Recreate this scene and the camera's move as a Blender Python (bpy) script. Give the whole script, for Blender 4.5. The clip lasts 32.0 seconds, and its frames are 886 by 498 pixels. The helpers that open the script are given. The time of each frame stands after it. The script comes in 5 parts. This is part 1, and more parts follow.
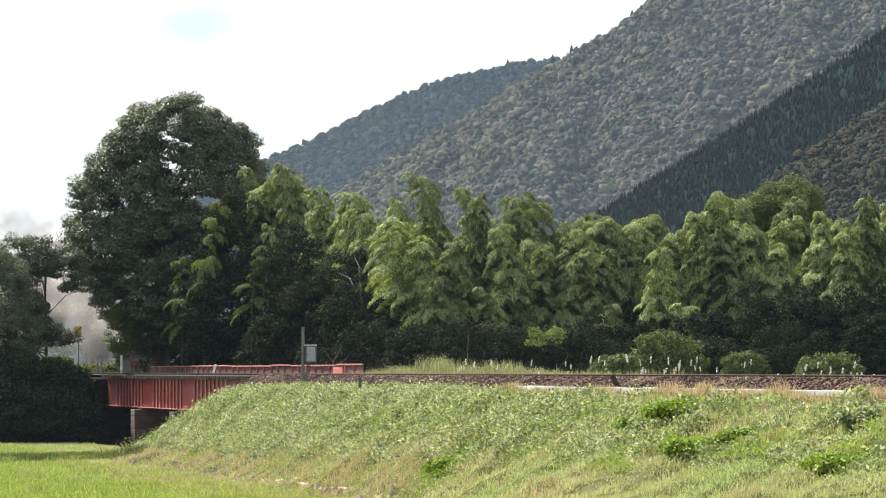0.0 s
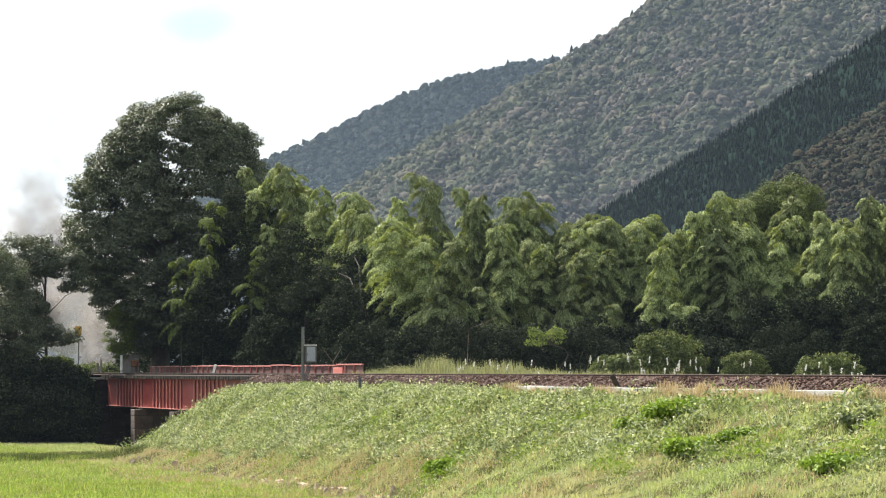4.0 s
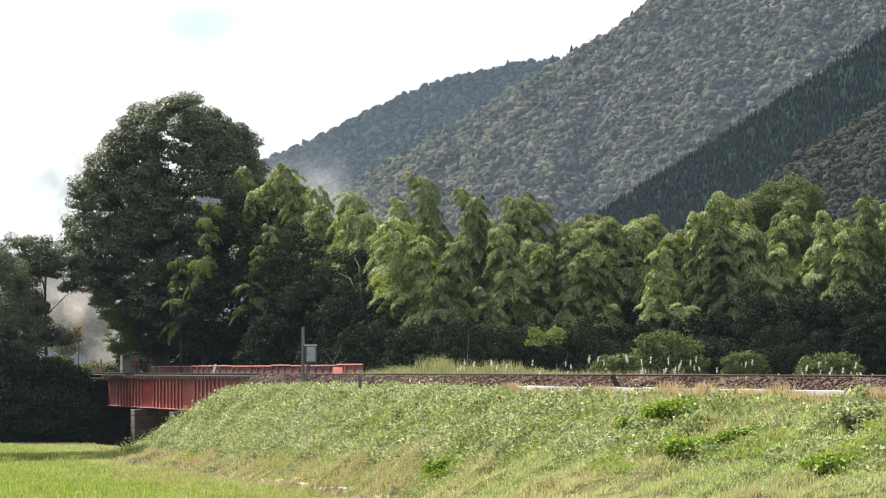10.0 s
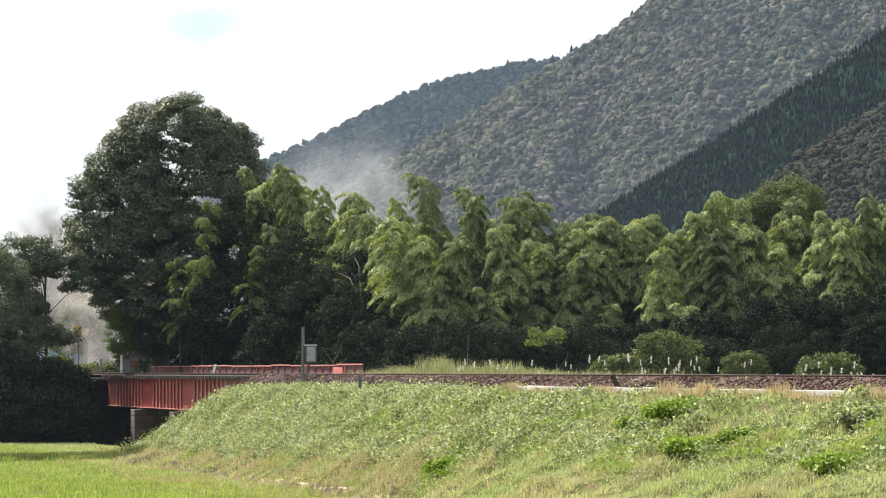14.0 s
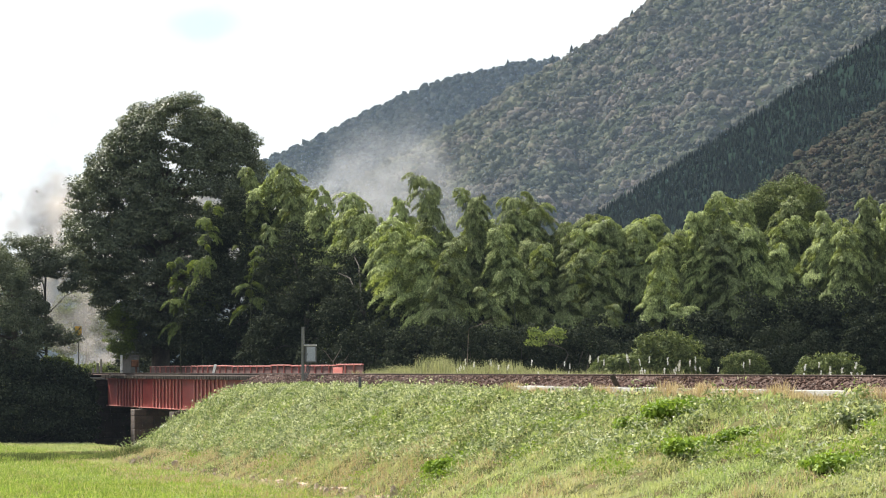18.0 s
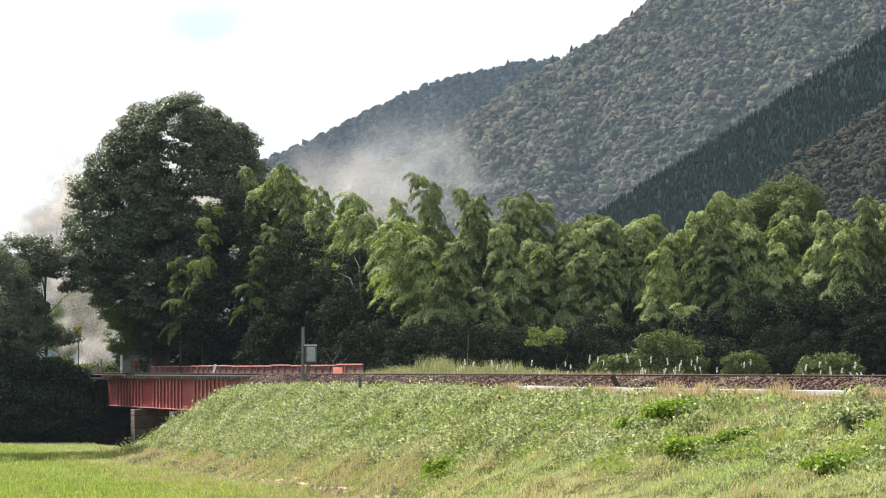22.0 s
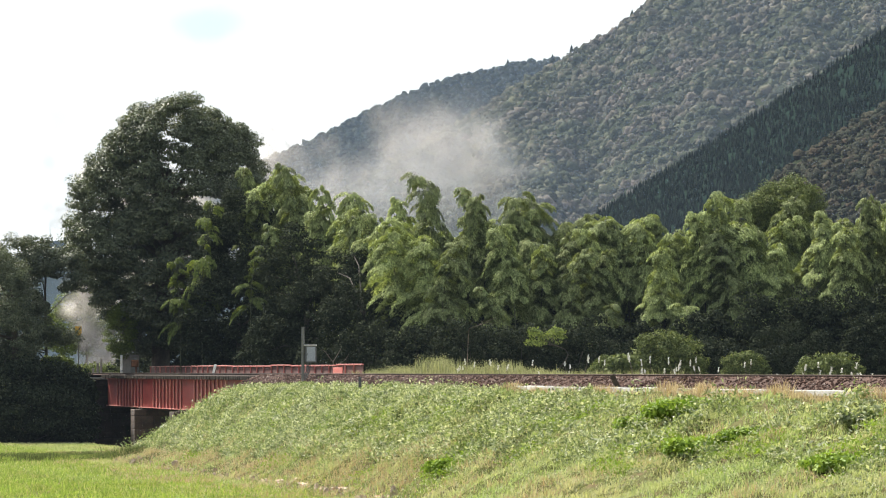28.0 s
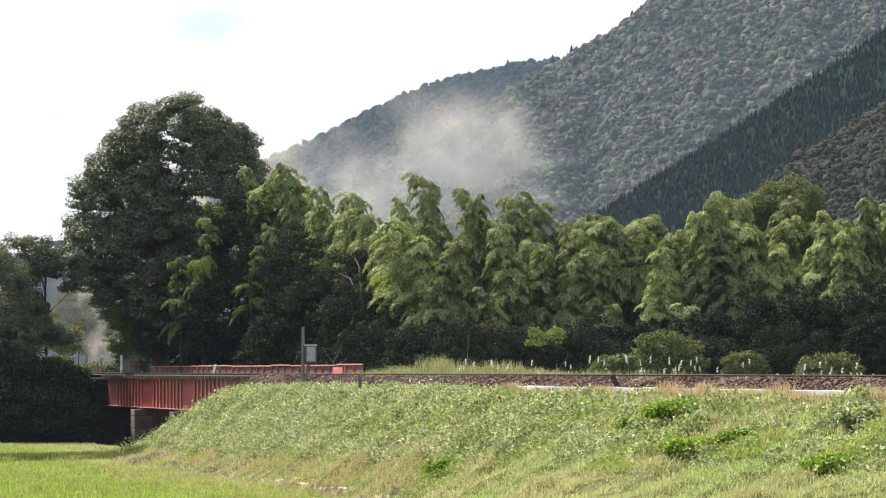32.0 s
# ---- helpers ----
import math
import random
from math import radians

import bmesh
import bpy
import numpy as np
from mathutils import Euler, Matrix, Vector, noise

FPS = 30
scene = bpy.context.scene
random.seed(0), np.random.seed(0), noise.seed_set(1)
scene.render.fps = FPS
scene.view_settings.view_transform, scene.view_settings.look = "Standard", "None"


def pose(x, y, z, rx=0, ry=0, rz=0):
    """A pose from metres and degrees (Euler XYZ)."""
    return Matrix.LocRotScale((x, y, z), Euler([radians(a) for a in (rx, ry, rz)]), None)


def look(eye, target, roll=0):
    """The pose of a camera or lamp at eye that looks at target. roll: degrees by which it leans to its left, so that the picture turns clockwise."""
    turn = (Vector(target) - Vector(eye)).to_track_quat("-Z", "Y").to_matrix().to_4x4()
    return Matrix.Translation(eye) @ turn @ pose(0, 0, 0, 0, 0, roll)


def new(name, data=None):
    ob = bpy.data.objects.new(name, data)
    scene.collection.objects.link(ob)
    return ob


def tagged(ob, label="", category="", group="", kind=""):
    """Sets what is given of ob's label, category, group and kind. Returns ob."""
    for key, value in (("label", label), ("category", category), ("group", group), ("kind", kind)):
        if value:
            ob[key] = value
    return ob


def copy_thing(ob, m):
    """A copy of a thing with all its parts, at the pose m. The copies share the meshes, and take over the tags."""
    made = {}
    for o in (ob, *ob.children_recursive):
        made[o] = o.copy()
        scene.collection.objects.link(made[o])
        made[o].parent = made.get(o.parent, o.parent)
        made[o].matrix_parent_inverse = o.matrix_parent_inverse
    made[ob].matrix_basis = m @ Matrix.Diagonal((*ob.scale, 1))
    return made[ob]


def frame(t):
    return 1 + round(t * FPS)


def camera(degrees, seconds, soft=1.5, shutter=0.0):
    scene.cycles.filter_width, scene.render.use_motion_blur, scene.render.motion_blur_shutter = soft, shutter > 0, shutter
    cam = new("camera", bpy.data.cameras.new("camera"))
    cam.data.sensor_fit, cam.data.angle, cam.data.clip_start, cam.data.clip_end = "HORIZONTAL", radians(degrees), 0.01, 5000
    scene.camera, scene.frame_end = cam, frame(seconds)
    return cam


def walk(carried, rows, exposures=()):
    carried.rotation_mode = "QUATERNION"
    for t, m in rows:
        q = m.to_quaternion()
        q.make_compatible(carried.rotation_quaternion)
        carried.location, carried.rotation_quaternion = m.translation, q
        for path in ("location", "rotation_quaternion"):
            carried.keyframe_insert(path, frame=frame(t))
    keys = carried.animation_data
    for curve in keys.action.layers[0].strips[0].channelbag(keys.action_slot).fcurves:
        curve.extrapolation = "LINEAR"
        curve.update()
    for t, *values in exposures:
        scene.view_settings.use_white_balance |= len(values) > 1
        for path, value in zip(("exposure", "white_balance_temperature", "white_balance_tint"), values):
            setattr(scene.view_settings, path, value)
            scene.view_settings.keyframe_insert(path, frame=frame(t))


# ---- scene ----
cam = camera(14.32, 32.0, soft=1.1)
EYE = (0.0, 0.0, 4.2)
walk(cam, [(0.0, pose(*EYE, 91.983, 0, 0)), (32.0, pose(*EYE, 91.983, 0, 0))])

# ---- daylight: high sun from the left and a little behind the grove, bright thin cloud ----
SUN_EL, SUN_AZ = 45.0, 59.0  # height; degrees behind the due-left direction
sun_way = Vector((-math.cos(radians(SUN_EL)) * math.cos(radians(SUN_AZ)), math.cos(radians(SUN_EL)) * math.sin(radians(SUN_AZ)), math.sin(radians(SUN_EL))))
sun = new("sun", bpy.data.lights.new("sun", "SUN"))
sun.data.energy, sun.data.angle, sun.data.color = 5.0, radians(0.6), (1.0, 0.95, 0.86)
sun.matrix_basis = look(sun_way * 300, (0, 0, 0))
scene.view_settings.exposure = 1.42
scene.cycles.transparent_max_bounces = 96

world = bpy.data.worlds.new("sky")
scene.world = world
world.use_nodes = True
wn, wl = world.node_tree.nodes, world.node_tree.links
wn.clear()
sky = wn.new("ShaderNodeTexSky")
sky.sky_type, sky.sun_disc = "NISHITA", False
sky.sun_elevation, sky.sun_rotation = radians(SUN_EL), math.atan2(sun_way.x, sun_way.y)
blue = wn.new("ShaderNodeBackground")
blue.inputs["Strength"].default_value = 0.09
white = wn.new("ShaderNodeBackground")
white.inputs["Color"].default_value, white.inputs["Strength"].default_value = (0.93, 0.97, 1.0, 1), 0.42
wcoord = wn.new("ShaderNodeTexCoord")
wnoise = wn.new("ShaderNodeTexNoise")
wnoise.inputs["Scale"].default_value, wnoise.inputs["Detail"].default_value = 2.2, 5
wramp = wn.new("ShaderNodeValToRGB")
wramp.color_ramp.elements[0].position, wramp.color_ramp.elements[1].position = 0.36, 0.56
wmix, wout = wn.new("ShaderNodeMixShader"), wn.new("ShaderNodeOutputWorld")
wl.new(sky.outputs[0], blue.inputs["Color"])
wl.new(wcoord.outputs["Generated"], wnoise.inputs["Vector"])
wl.new(wnoise.outputs["Fac"], wramp.inputs[0])
wl.new(wramp.outputs[0], wmix.inputs[0])
wl.new(blue.outputs[0], wmix.inputs[1])
wl.new(white.outputs[0], wmix.inputs[2])
wl.new(wmix.outputs[0], wout.inputs[0])


# ---- materials ----
def nodes_of(name):
    m = bpy.data.materials.new(name)
    m.use_nodes = True
    nt = m.node_tree
    nt.nodes.clear()
    return m, nt.nodes, nt.links, nt.nodes.new("ShaderNodeOutputMaterial")


def ramp_of(n, l, fac, stops):
    r = n.new("ShaderNodeValToRGB")
    while len(r.color_ramp.elements) < len(stops):
        r.color_ramp.elements.new(0.5)
    for e, (pos, col) in zip(r.color_ramp.elements, stops):
        e.position, e.color = pos, (*col, 1)
    l.new(fac, r.inputs[0])
    return r.outputs[0]


def noise_of(n, l, scale, detail=4, where="Object", rough=0.6):
    c, t = n.new("ShaderNodeTexCoord"), n.new("ShaderNodeTexNoise")
    t.inputs["Scale"].default_value, t.inputs["Detail"].default_value, t.inputs["Roughness"].default_value = scale, detail, rough
    l.new(c.outputs[where], t.inputs["Vector"])
    return t.outputs["Fac"]


def mixed(n, l, fac, a, b, mode="MIX"):
    m = n.new("ShaderNodeMix")
    m.data_type, m.blend_type = "RGBA", mode
    for v, s in ((fac, m.inputs[0]), (a, m.inputs[6]), (b, m.inputs[7])):
        if hasattr(v, "is_output"):
            l.new(v, s)
        elif isinstance(v, float):
            s.default_value = v
        else:
            s.default_value = (*v, 1)
    return m.outputs[2]


def leafy(name, stops, patch=0.35, patch_cols=None, glow=0.3, rough=0.65, spec=0.12, where="Object", obj_var=0.0):
    """Leaves or blades: every leaf has its own tint, patches change the tint over metres, and light comes through."""
    m, n, l, out = nodes_of(name)
    geo = n.new("ShaderNodeNewGeometry")
    col = ramp_of(n, l, geo.outputs["Random Per Island"], stops)
    if patch_cols:
        f = ramp_of(n, l, noise_of(n, l, patch, 4, where), [(0.42, (0, 0, 0)), (0.62, (1, 1, 1))])
        col = mixed(n, l, f, col, ramp_of(n, l, geo.outputs["Random Per Island"], patch_cols))
    if obj_var:
        info = n.new("ShaderNodeObjectInfo")
        dark = ramp_of(n, l, info.outputs["Random"], [(0.0, (1 - obj_var,) * 3), (1.0, (1 + obj_var, 1 + obj_var, 1 + obj_var * 0.6))])
        col = mixed(n, l, 1.0, col, dark, "MULTIPLY")
    b, tr, mix = n.new("ShaderNodeBsdfPrincipled"), n.new("ShaderNodeBsdfTranslucent"), n.new("ShaderNodeMixShader")
    b.inputs["Roughness"].default_value, b.inputs["Specular IOR Level"].default_value = rough, spec
    l.new(col, b.inputs["Base Color"])
    l.new(mixed(n, l, 1.0, col, (1.0, 1.0, 0.55), "MULTIPLY"), tr.inputs["Color"])
    mix.inputs[0].default_value = glow
    l.new(b.outputs[0], mix.inputs[1])
    l.new(tr.outputs[0], mix.inputs[2])
    l.new(mix.outputs[0], out.inputs[0])
    return m


def solid(name, a, b, scale, rough=0.8, metal=0.0, bump=0.3, fine=8.0, third=None, where="Object", dist=0.02, spec=0.4):
    """A hard surface: two tones in patches, fine grain, an optional stain colour, and relief."""
    m, n, l, out = nodes_of(name)
    bs = n.new("ShaderNodeBsdfPrincipled")
    col = ramp_of(n, l, noise_of(n, l, scale, 6, where), [(0.35, a), (0.65, b)])
    grain = noise_of(n, l, scale * fine, 3, where)
    col = mixed(n, l, 0.5, col, ramp_of(n, l, grain, [(0.3, (0.55,) * 3), (0.7, (1.3,) * 3)]), "MULTIPLY")
    if third:
        st = ramp_of(n, l, noise_of(n, l, scale * 2.7, 6, where), [(0.55, (0, 0, 0)), (0.68, (1, 1, 1))])
        col = mixed(n, l, st, col, third)
    info = n.new("ShaderNodeObjectInfo")
    col = mixed(n, l, 1.0, col, ramp_of(n, l, info.outputs["Random"], [(0, (0.8,) * 3), (1, (1.15,) * 3)]), "MULTIPLY")
    l.new(col, bs.inputs["Base Color"])
    bs.inputs["Roughness"].default_value, bs.inputs["Metallic"].default_value = rough, metal
    bs.inputs["Specular IOR Level"].default_value = spec
    bp = n.new("ShaderNodeBump")
    bp.inputs["Strength"].default_value, bp.inputs["Distance"].default_value = bump, dist
    l.new(grain, bp.inputs["Height"])
    l.new(bp.outputs[0], bs.inputs["Normal"])
    l.new(bs.outputs[0], out.inputs[0])
    return m


def island(name, stops, rough=0.9, bump_scale=0.0, bump_dist=0.5, patch=0.0, patch_cols=None, spec=0.2, glow=0.0):
    """Loose pieces in one mesh: stones, far tree crowns; each piece has its own tone."""
    m, n, l, out = nodes_of(name)
    geo = n.new("ShaderNodeNewGeometry")
    col = ramp_of(n, l, geo.outputs["Random Per Island"], stops)
    if patch:
        f = ramp_of(n, l, noise_of(n, l, patch, 5), [(0.45, (0, 0, 0)), (0.6, (1, 1, 1))])
        col = mixed(n, l, f, col, ramp_of(n, l, geo.outputs["Random Per Island"], patch_cols))
    b = n.new("ShaderNodeBsdfPrincipled")
    b.inputs["Roughness"].default_value, b.inputs["Specular IOR Level"].default_value = rough, spec
    if bump_scale:
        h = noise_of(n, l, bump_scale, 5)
        # Shade in the bump's hollows and light on its humps, put into the colour.
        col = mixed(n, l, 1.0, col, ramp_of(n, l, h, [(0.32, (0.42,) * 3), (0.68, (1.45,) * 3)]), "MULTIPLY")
        bp = n.new("ShaderNodeBump")
        bp.inputs["Strength"].default_value, bp.inputs["Distance"].default_value = 0.9, bump_dist
        l.new(h, bp.inputs["Height"])
        l.new(bp.outputs[0], b.inputs["Normal"])
    l.new(col, b.inputs["Base Color"])
    l.new(b.outputs[0], out.inputs[0])
    return m


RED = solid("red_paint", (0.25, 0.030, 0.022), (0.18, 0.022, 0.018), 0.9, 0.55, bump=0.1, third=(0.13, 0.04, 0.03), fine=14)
RED_LIGHT = solid("light_red_paint", (0.52, 0.17, 0.135), (0.43, 0.13, 0.10), 1.5, 0.5, bump=0.1, third=(0.2, 0.06, 0.045))
# Lighter copy of the red: sun on the stiffener edges, put into the colour.
RED_RIB_LIT = solid("sunlit_red_edge", (0.64, 0.26, 0.215), (0.55, 0.2, 0.165), 1.5, 0.5, bump=0.1, third=(0.35, 0.11, 0.09))
# Darker brown-red that carries the shade between close-set railing bars.
RED_MESH = solid("shaded_infill_red", (0.15, 0.055, 0.04), (0.11, 0.042, 0.032), 1.1, 0.7, bump=0.1)
PINK = solid("bleached_red_sheet", (0.75, 0.22, 0.17), (0.68, 0.18, 0.14), 2, 0.5)
STEEL = solid("worn_steel", (0.085, 0.062, 0.05), (0.06, 0.045, 0.036), 3, 0.8, 0.1, spec=0.1)
SLEEPER = solid("weathered_timber", (0.065, 0.055, 0.045), (0.03, 0.026, 0.022), 2, 0.95, fine=9, spec=0.05)
MASON = solid("brown_masonry", (0.105, 0.068, 0.048), (0.06, 0.042, 0.033), 1.3, 0.95, bump=0.8, third=(0.05, 0.045, 0.035), dist=0.04)
CONC = solid("pale_concrete", (0.55, 0.53, 0.49), (0.43, 0.42, 0.38), 1.6, 0.9, bump=0.4, third=(0.3, 0.28, 0.24))
CONC_GREY = solid("grey_concrete", (0.30, 0.29, 0.27), (0.22, 0.215, 0.2), 1.6, 0.9, bump=0.4)
GREY = solid("grey_enamel", (0.36, 0.39, 0.41), (0.31, 0.34, 0.36), 2.2, 0.45, bump=0.05)
DARK_METAL = solid("dark_enamel", (0.07, 0.075, 0.075), (0.05, 0.05, 0.05), 3, 0.5)
POLE = solid("weathered_pole", (0.16, 0.16, 0.14), (0.11, 0.11, 0.10), 4, 0.85)
WHITE = solid("white_paint", (0.75, 0.74, 0.7), (0.66, 0.65, 0.6), 3, 0.6)
YELLOW = solid("yellow_paint", (0.62, 0.37, 0.04), (0.5, 0.3, 0.04), 3, 0.5)
BLACK = solid("black_paint", (0.03, 0.03, 0.03), (0.02, 0.02, 0.02), 3, 0.6)
# Damp, mossy stone, with the shade under the bridge end also in its colour.
MASON_DAMP_SHADE = solid("damp_shaded_masonry", (0.055, 0.043, 0.036), (0.032, 0.028, 0.024), 1.3, 0.95, bump=0.8, third=(0.03, 0.034, 0.024), dist=0.04, spec=0.1)
RUST = solid("rusty_brown", (0.24, 0.10, 0.04), (0.14, 0.06, 0.03), 5, 0.8)
BARK = solid("grey_bark", (0.085, 0.07, 0.055), (0.05, 0.042, 0.033), 3, 0.95, bump=0.9, dist=0.03)
CULM = solid("bamboo_culm", (0.10, 0.11, 0.05), (0.065, 0.075, 0.035), 2, 0.6, bump=0.1)
DRY = solid("dry_wood", (0.20, 0.16, 0.12), (0.12, 0.10, 0.08), 4, 0.9)
STONE = solid("pale_stone", (0.46, 0.38, 0.29), (0.30, 0.23, 0.17), 2.2, 0.9, bump=0.6, third=(0.34, 0.17, 0.08), dist=0.04, spec=0.05)
EARTH = solid("grassy_soil", (0.075, 0.085, 0.03), (0.10, 0.095, 0.045), 0.5, 1.0, bump=0.8, fine=20, third=(0.13, 0.10, 0.06), dist=0.05, spec=0.0)
BED = solid("ballast_bed", (0.10, 0.066, 0.054), (0.065, 0.044, 0.037), 4, 0.95, fine=5, bump=0.8, spec=0.05)
BALLAST = island("brown_ballast", [(0.0, (0.028, 0.019, 0.017)), (0.5, (0.075, 0.045, 0.036)), (0.9, (0.14, 0.088, 0.07)), (1.0, (0.30, 0.24, 0.21))], spec=0.05)

BROAD = leafy("evergreen_leaf", [(0, (0.062, 0.076, 0.046)), (0.6, (0.112, 0.127, 0.074)), (1, (0.185, 0.20, 0.13))], glow=0.16, rough=0.55, spec=0.15, patch=0.5, patch_cols=[(0, (0.05, 0.066, 0.045)), (1, (0.13, 0.145, 0.095))], obj_var=0.2)
# Yellower green copy of the leaf, with sunlight put into its colour.
BROAD_LIT = leafy("sunlit_leaf", [(0, (0.07, 0.10, 0.025)), (1, (0.16, 0.20, 0.05))], glow=0.3, obj_var=0.2)
# Very dark leaves: the shade under the trees is put into the colour.
SHADE_LEAF = leafy("shade_dark_leaf", [(0, (0.018, 0.024, 0.014)), (0.7, (0.034, 0.042, 0.025)), (1, (0.06, 0.068, 0.04))], glow=0.08, rough=0.9, spec=0.02)
BAMBOO = leafy("bamboo_leaf", [(0, (0.12, 0.148, 0.06)), (0.6, (0.30, 0.35, 0.15)), (1, (0.52, 0.57, 0.29))], glow=0.22, rough=0.75, spec=0.05, obj_var=0.3, patch=0.45, patch_cols=[(0, (0.085, 0.115, 0.05)), (1, (0.37, 0.42, 0.18))])
BAMBOO_PALE = leafy("young_bamboo_leaf", [(0, (0.10, 0.135, 0.045)), (1, (0.20, 0.24, 0.08))], glow=0.3, rough=0.8, spec=0.04, obj_var=0.1)
BUSH = leafy("bush_leaf", [(0, (0.065, 0.085, 0.03)), (0.6, (0.135, 0.165, 0.06)), (1, (0.26, 0.285, 0.12))], glow=0.18, rough=0.7, spec=0.04, patch=0.9, patch_cols=[(0, (0.045, 0.062, 0.024)), (1, (0.15, 0.175, 0.06))])
WEED = leafy("weed_leaf", [(0, (0.10, 0.13, 0.07)), (0.45, (0.26, 0.305, 0.17)), (0.85, (0.48, 0.51, 0.34)), (1, (0.66, 0.66, 0.55))], patch=0.45, patch_cols=[(0, (0.10, 0.14, 0.05)), (0.6, (0.21, 0.27, 0.11)), (1, (0.42, 0.42, 0.26))], glow=0.35)
GRASS = leafy("field_grass", [(0, (0.23, 0.31, 0.12)), (0.7, (0.37, 0.45, 0.20)), (1, (0.54, 0.57, 0.38))], patch=0.16, patch_cols=[(0, (0.32, 0.34, 0.16)), (1, (0.54, 0.50, 0.36))], glow=0.35)
RICE = leafy("rice_shoots", [(0, (0.17, 0.27, 0.05)), (0.7, (0.31, 0.40, 0.10)), (1, (0.46, 0.50, 0.20))], patch=0.7, patch_cols=[(0, (0.13, 0.19, 0.045)), (0.6, (0.25, 0.30, 0.085)), (1, (0.46, 0.42, 0.22))], glow=0.35)
DRYGRASS = leafy("dry_grass", [(0, (0.31, 0.22, 0.155)), (0.6, (0.45, 0.35, 0.25)), (1, (0.56, 0.50, 0.37))], glow=0.3)
REED = leafy("reed_leaf", [(0, (0.17, 0.19, 0.10)), (1, (0.39, 0.385, 0.24))], glow=0.3)
PLUME = leafy("silver_plume", [(0, (0.66, 0.65, 0.64)), (1, (0.82, 0.81, 0.82))], glow=0.15)
BRIGHT = leafy("creeper_leaf", [(0, (0.13, 0.22, 0.03)), (1, (0.27, 0.36, 0.06))], glow=0.3)


# ---- mesh helpers ----
def np_mesh(name, V, F, smooth=False):
    """A mesh from an array of points and an array of faces with equal corner counts."""
    V, F = np.asarray(V, np.float32), np.asarray(F, np.int32)
    me = bpy.data.meshes.new(name)
    me.vertices.add(len(V))
    me.vertices.foreach_set("co", V.ravel())
    me.loops.add(F.size)
    me.loops.foreach_set("vertex_index", F.ravel())
    me.polygons.add(len(F))
    me.polygons.foreach_set("loop_start", np.arange(0, F.size, F.shape[1], dtype=np.int32))
    me.polygons.foreach_set("loop_total", np.full(len(F), F.shape[1], dtype=np.int32))
    if smooth:
        me.polygons.foreach_set("use_smooth", np.ones(len(F), dtype=bool))
    me.update(calc_edges=True)
    return me


def mesh_thing(name, me, material, parent=None, label="", m=None):
    ob = new(name, me)
    if not me.materials:
        me.materials.append(material)
    if parent:
        ob.parent = parent
    if m is not None:
        ob.matrix_basis = m
    if label:
        ob["label"] = label
    return ob


def bm_mesh(name, bm):
    me = bpy.data.meshes.new(name)
    bm.to_mesh(me)
    bm.free()
    return me


def part(name, bm, material, parent, label=""):
    return mesh_thing(name, bm_mesh(name, bm), material, parent, label)


def block(bm, size, at=(0, 0, 0), bevel=0.0, m=None):
    """Adds a bevelled box of that size, its middle at that place."""
    g = bmesh.ops.create_cube(bm, size=1.0)
    bmesh.ops.scale(bm, vec=size, verts=g["verts"])
    vs = g["verts"]
    if bevel:
        es = list({e for v in vs for e in v.link_edges})
        r = bmesh.ops.bevel(bm, geom=es, offset=bevel, segments=1, affect="EDGES")
        vs = list({v for f in r["faces"] for v in f.verts} | {v for v in vs if v.is_valid})
    bmesh.ops.transform(bm, matrix=Matrix.Translation(at) @ (m or Matrix()), verts=vs)
    return bm


def boxed(size, at=(0, 0, 0), bevel=0.0, m=None):
    return block(bmesh.new(), size, at, bevel, m)


def tube(points, radii, sides=7):
    """Corner arrays of a tapered tube along a line of points."""
    P, V, F = [Vector(q) for q in points], [], []
    for i, q in enumerate(P):
        way = (P[min(i + 1, len(P) - 1)] - P[max(i - 1, 0)]).normalized()
        side = way.orthogonal().normalized()
        up = way.cross(side)
        for k in range(sides):
            a = 2 * math.pi * k / sides
            V.append(q + (side * math.cos(a) + up * math.sin(a)) * radii[i])
    for i in range(len(P) - 1):
        for k in range(sides):
            a, b = i * sides + k, i * sides + (k + 1) % sides
            F.append((a, b, b + sides, a + sides))
    return [tuple(v) for v in V], F


def tubes(name, lines, sides=7):
    V, F = [], []
    for pts, rad in lines:
        v, f = tube(pts, rad, sides)
        F += [tuple(i + len(V) for i in q) for q in f]
        V += v
    return np_mesh(name, V, F, True)


def unit(a):
    return a / np.maximum(np.linalg.norm(a, axis=-1, keepdims=True), 1e-9)


def leaf_arrays(pts, way, face, length, width, rng):
    """Folded four-cornered leaves: from pts along way, their upper side towards face."""
    way = unit(way)
    side = unit(np.cross(way, face))
    up = np.cross(side, way)
    L, W = length[:, None], width[:, None]
    a = pts
    b = pts + way * L * 0.45 + side * W * 0.5 + up * W * 0.12
    c = pts + way * L - up * L * 0.08
    d = pts + way * L * 0.45 - side * W * 0.5 + up * W * 0.12
    V = np.stack([a, b, c, d], 1).reshape(-1, 3)
    return V, np.arange(len(V)).reshape(-1, 4)


def joined(parts):
    V, F, o = [], [], 0
    for v, f in parts:
        V.append(v)
        F.append(f + o)
        o += len(v)
    return np.concatenate(V), np.concatenate(F)


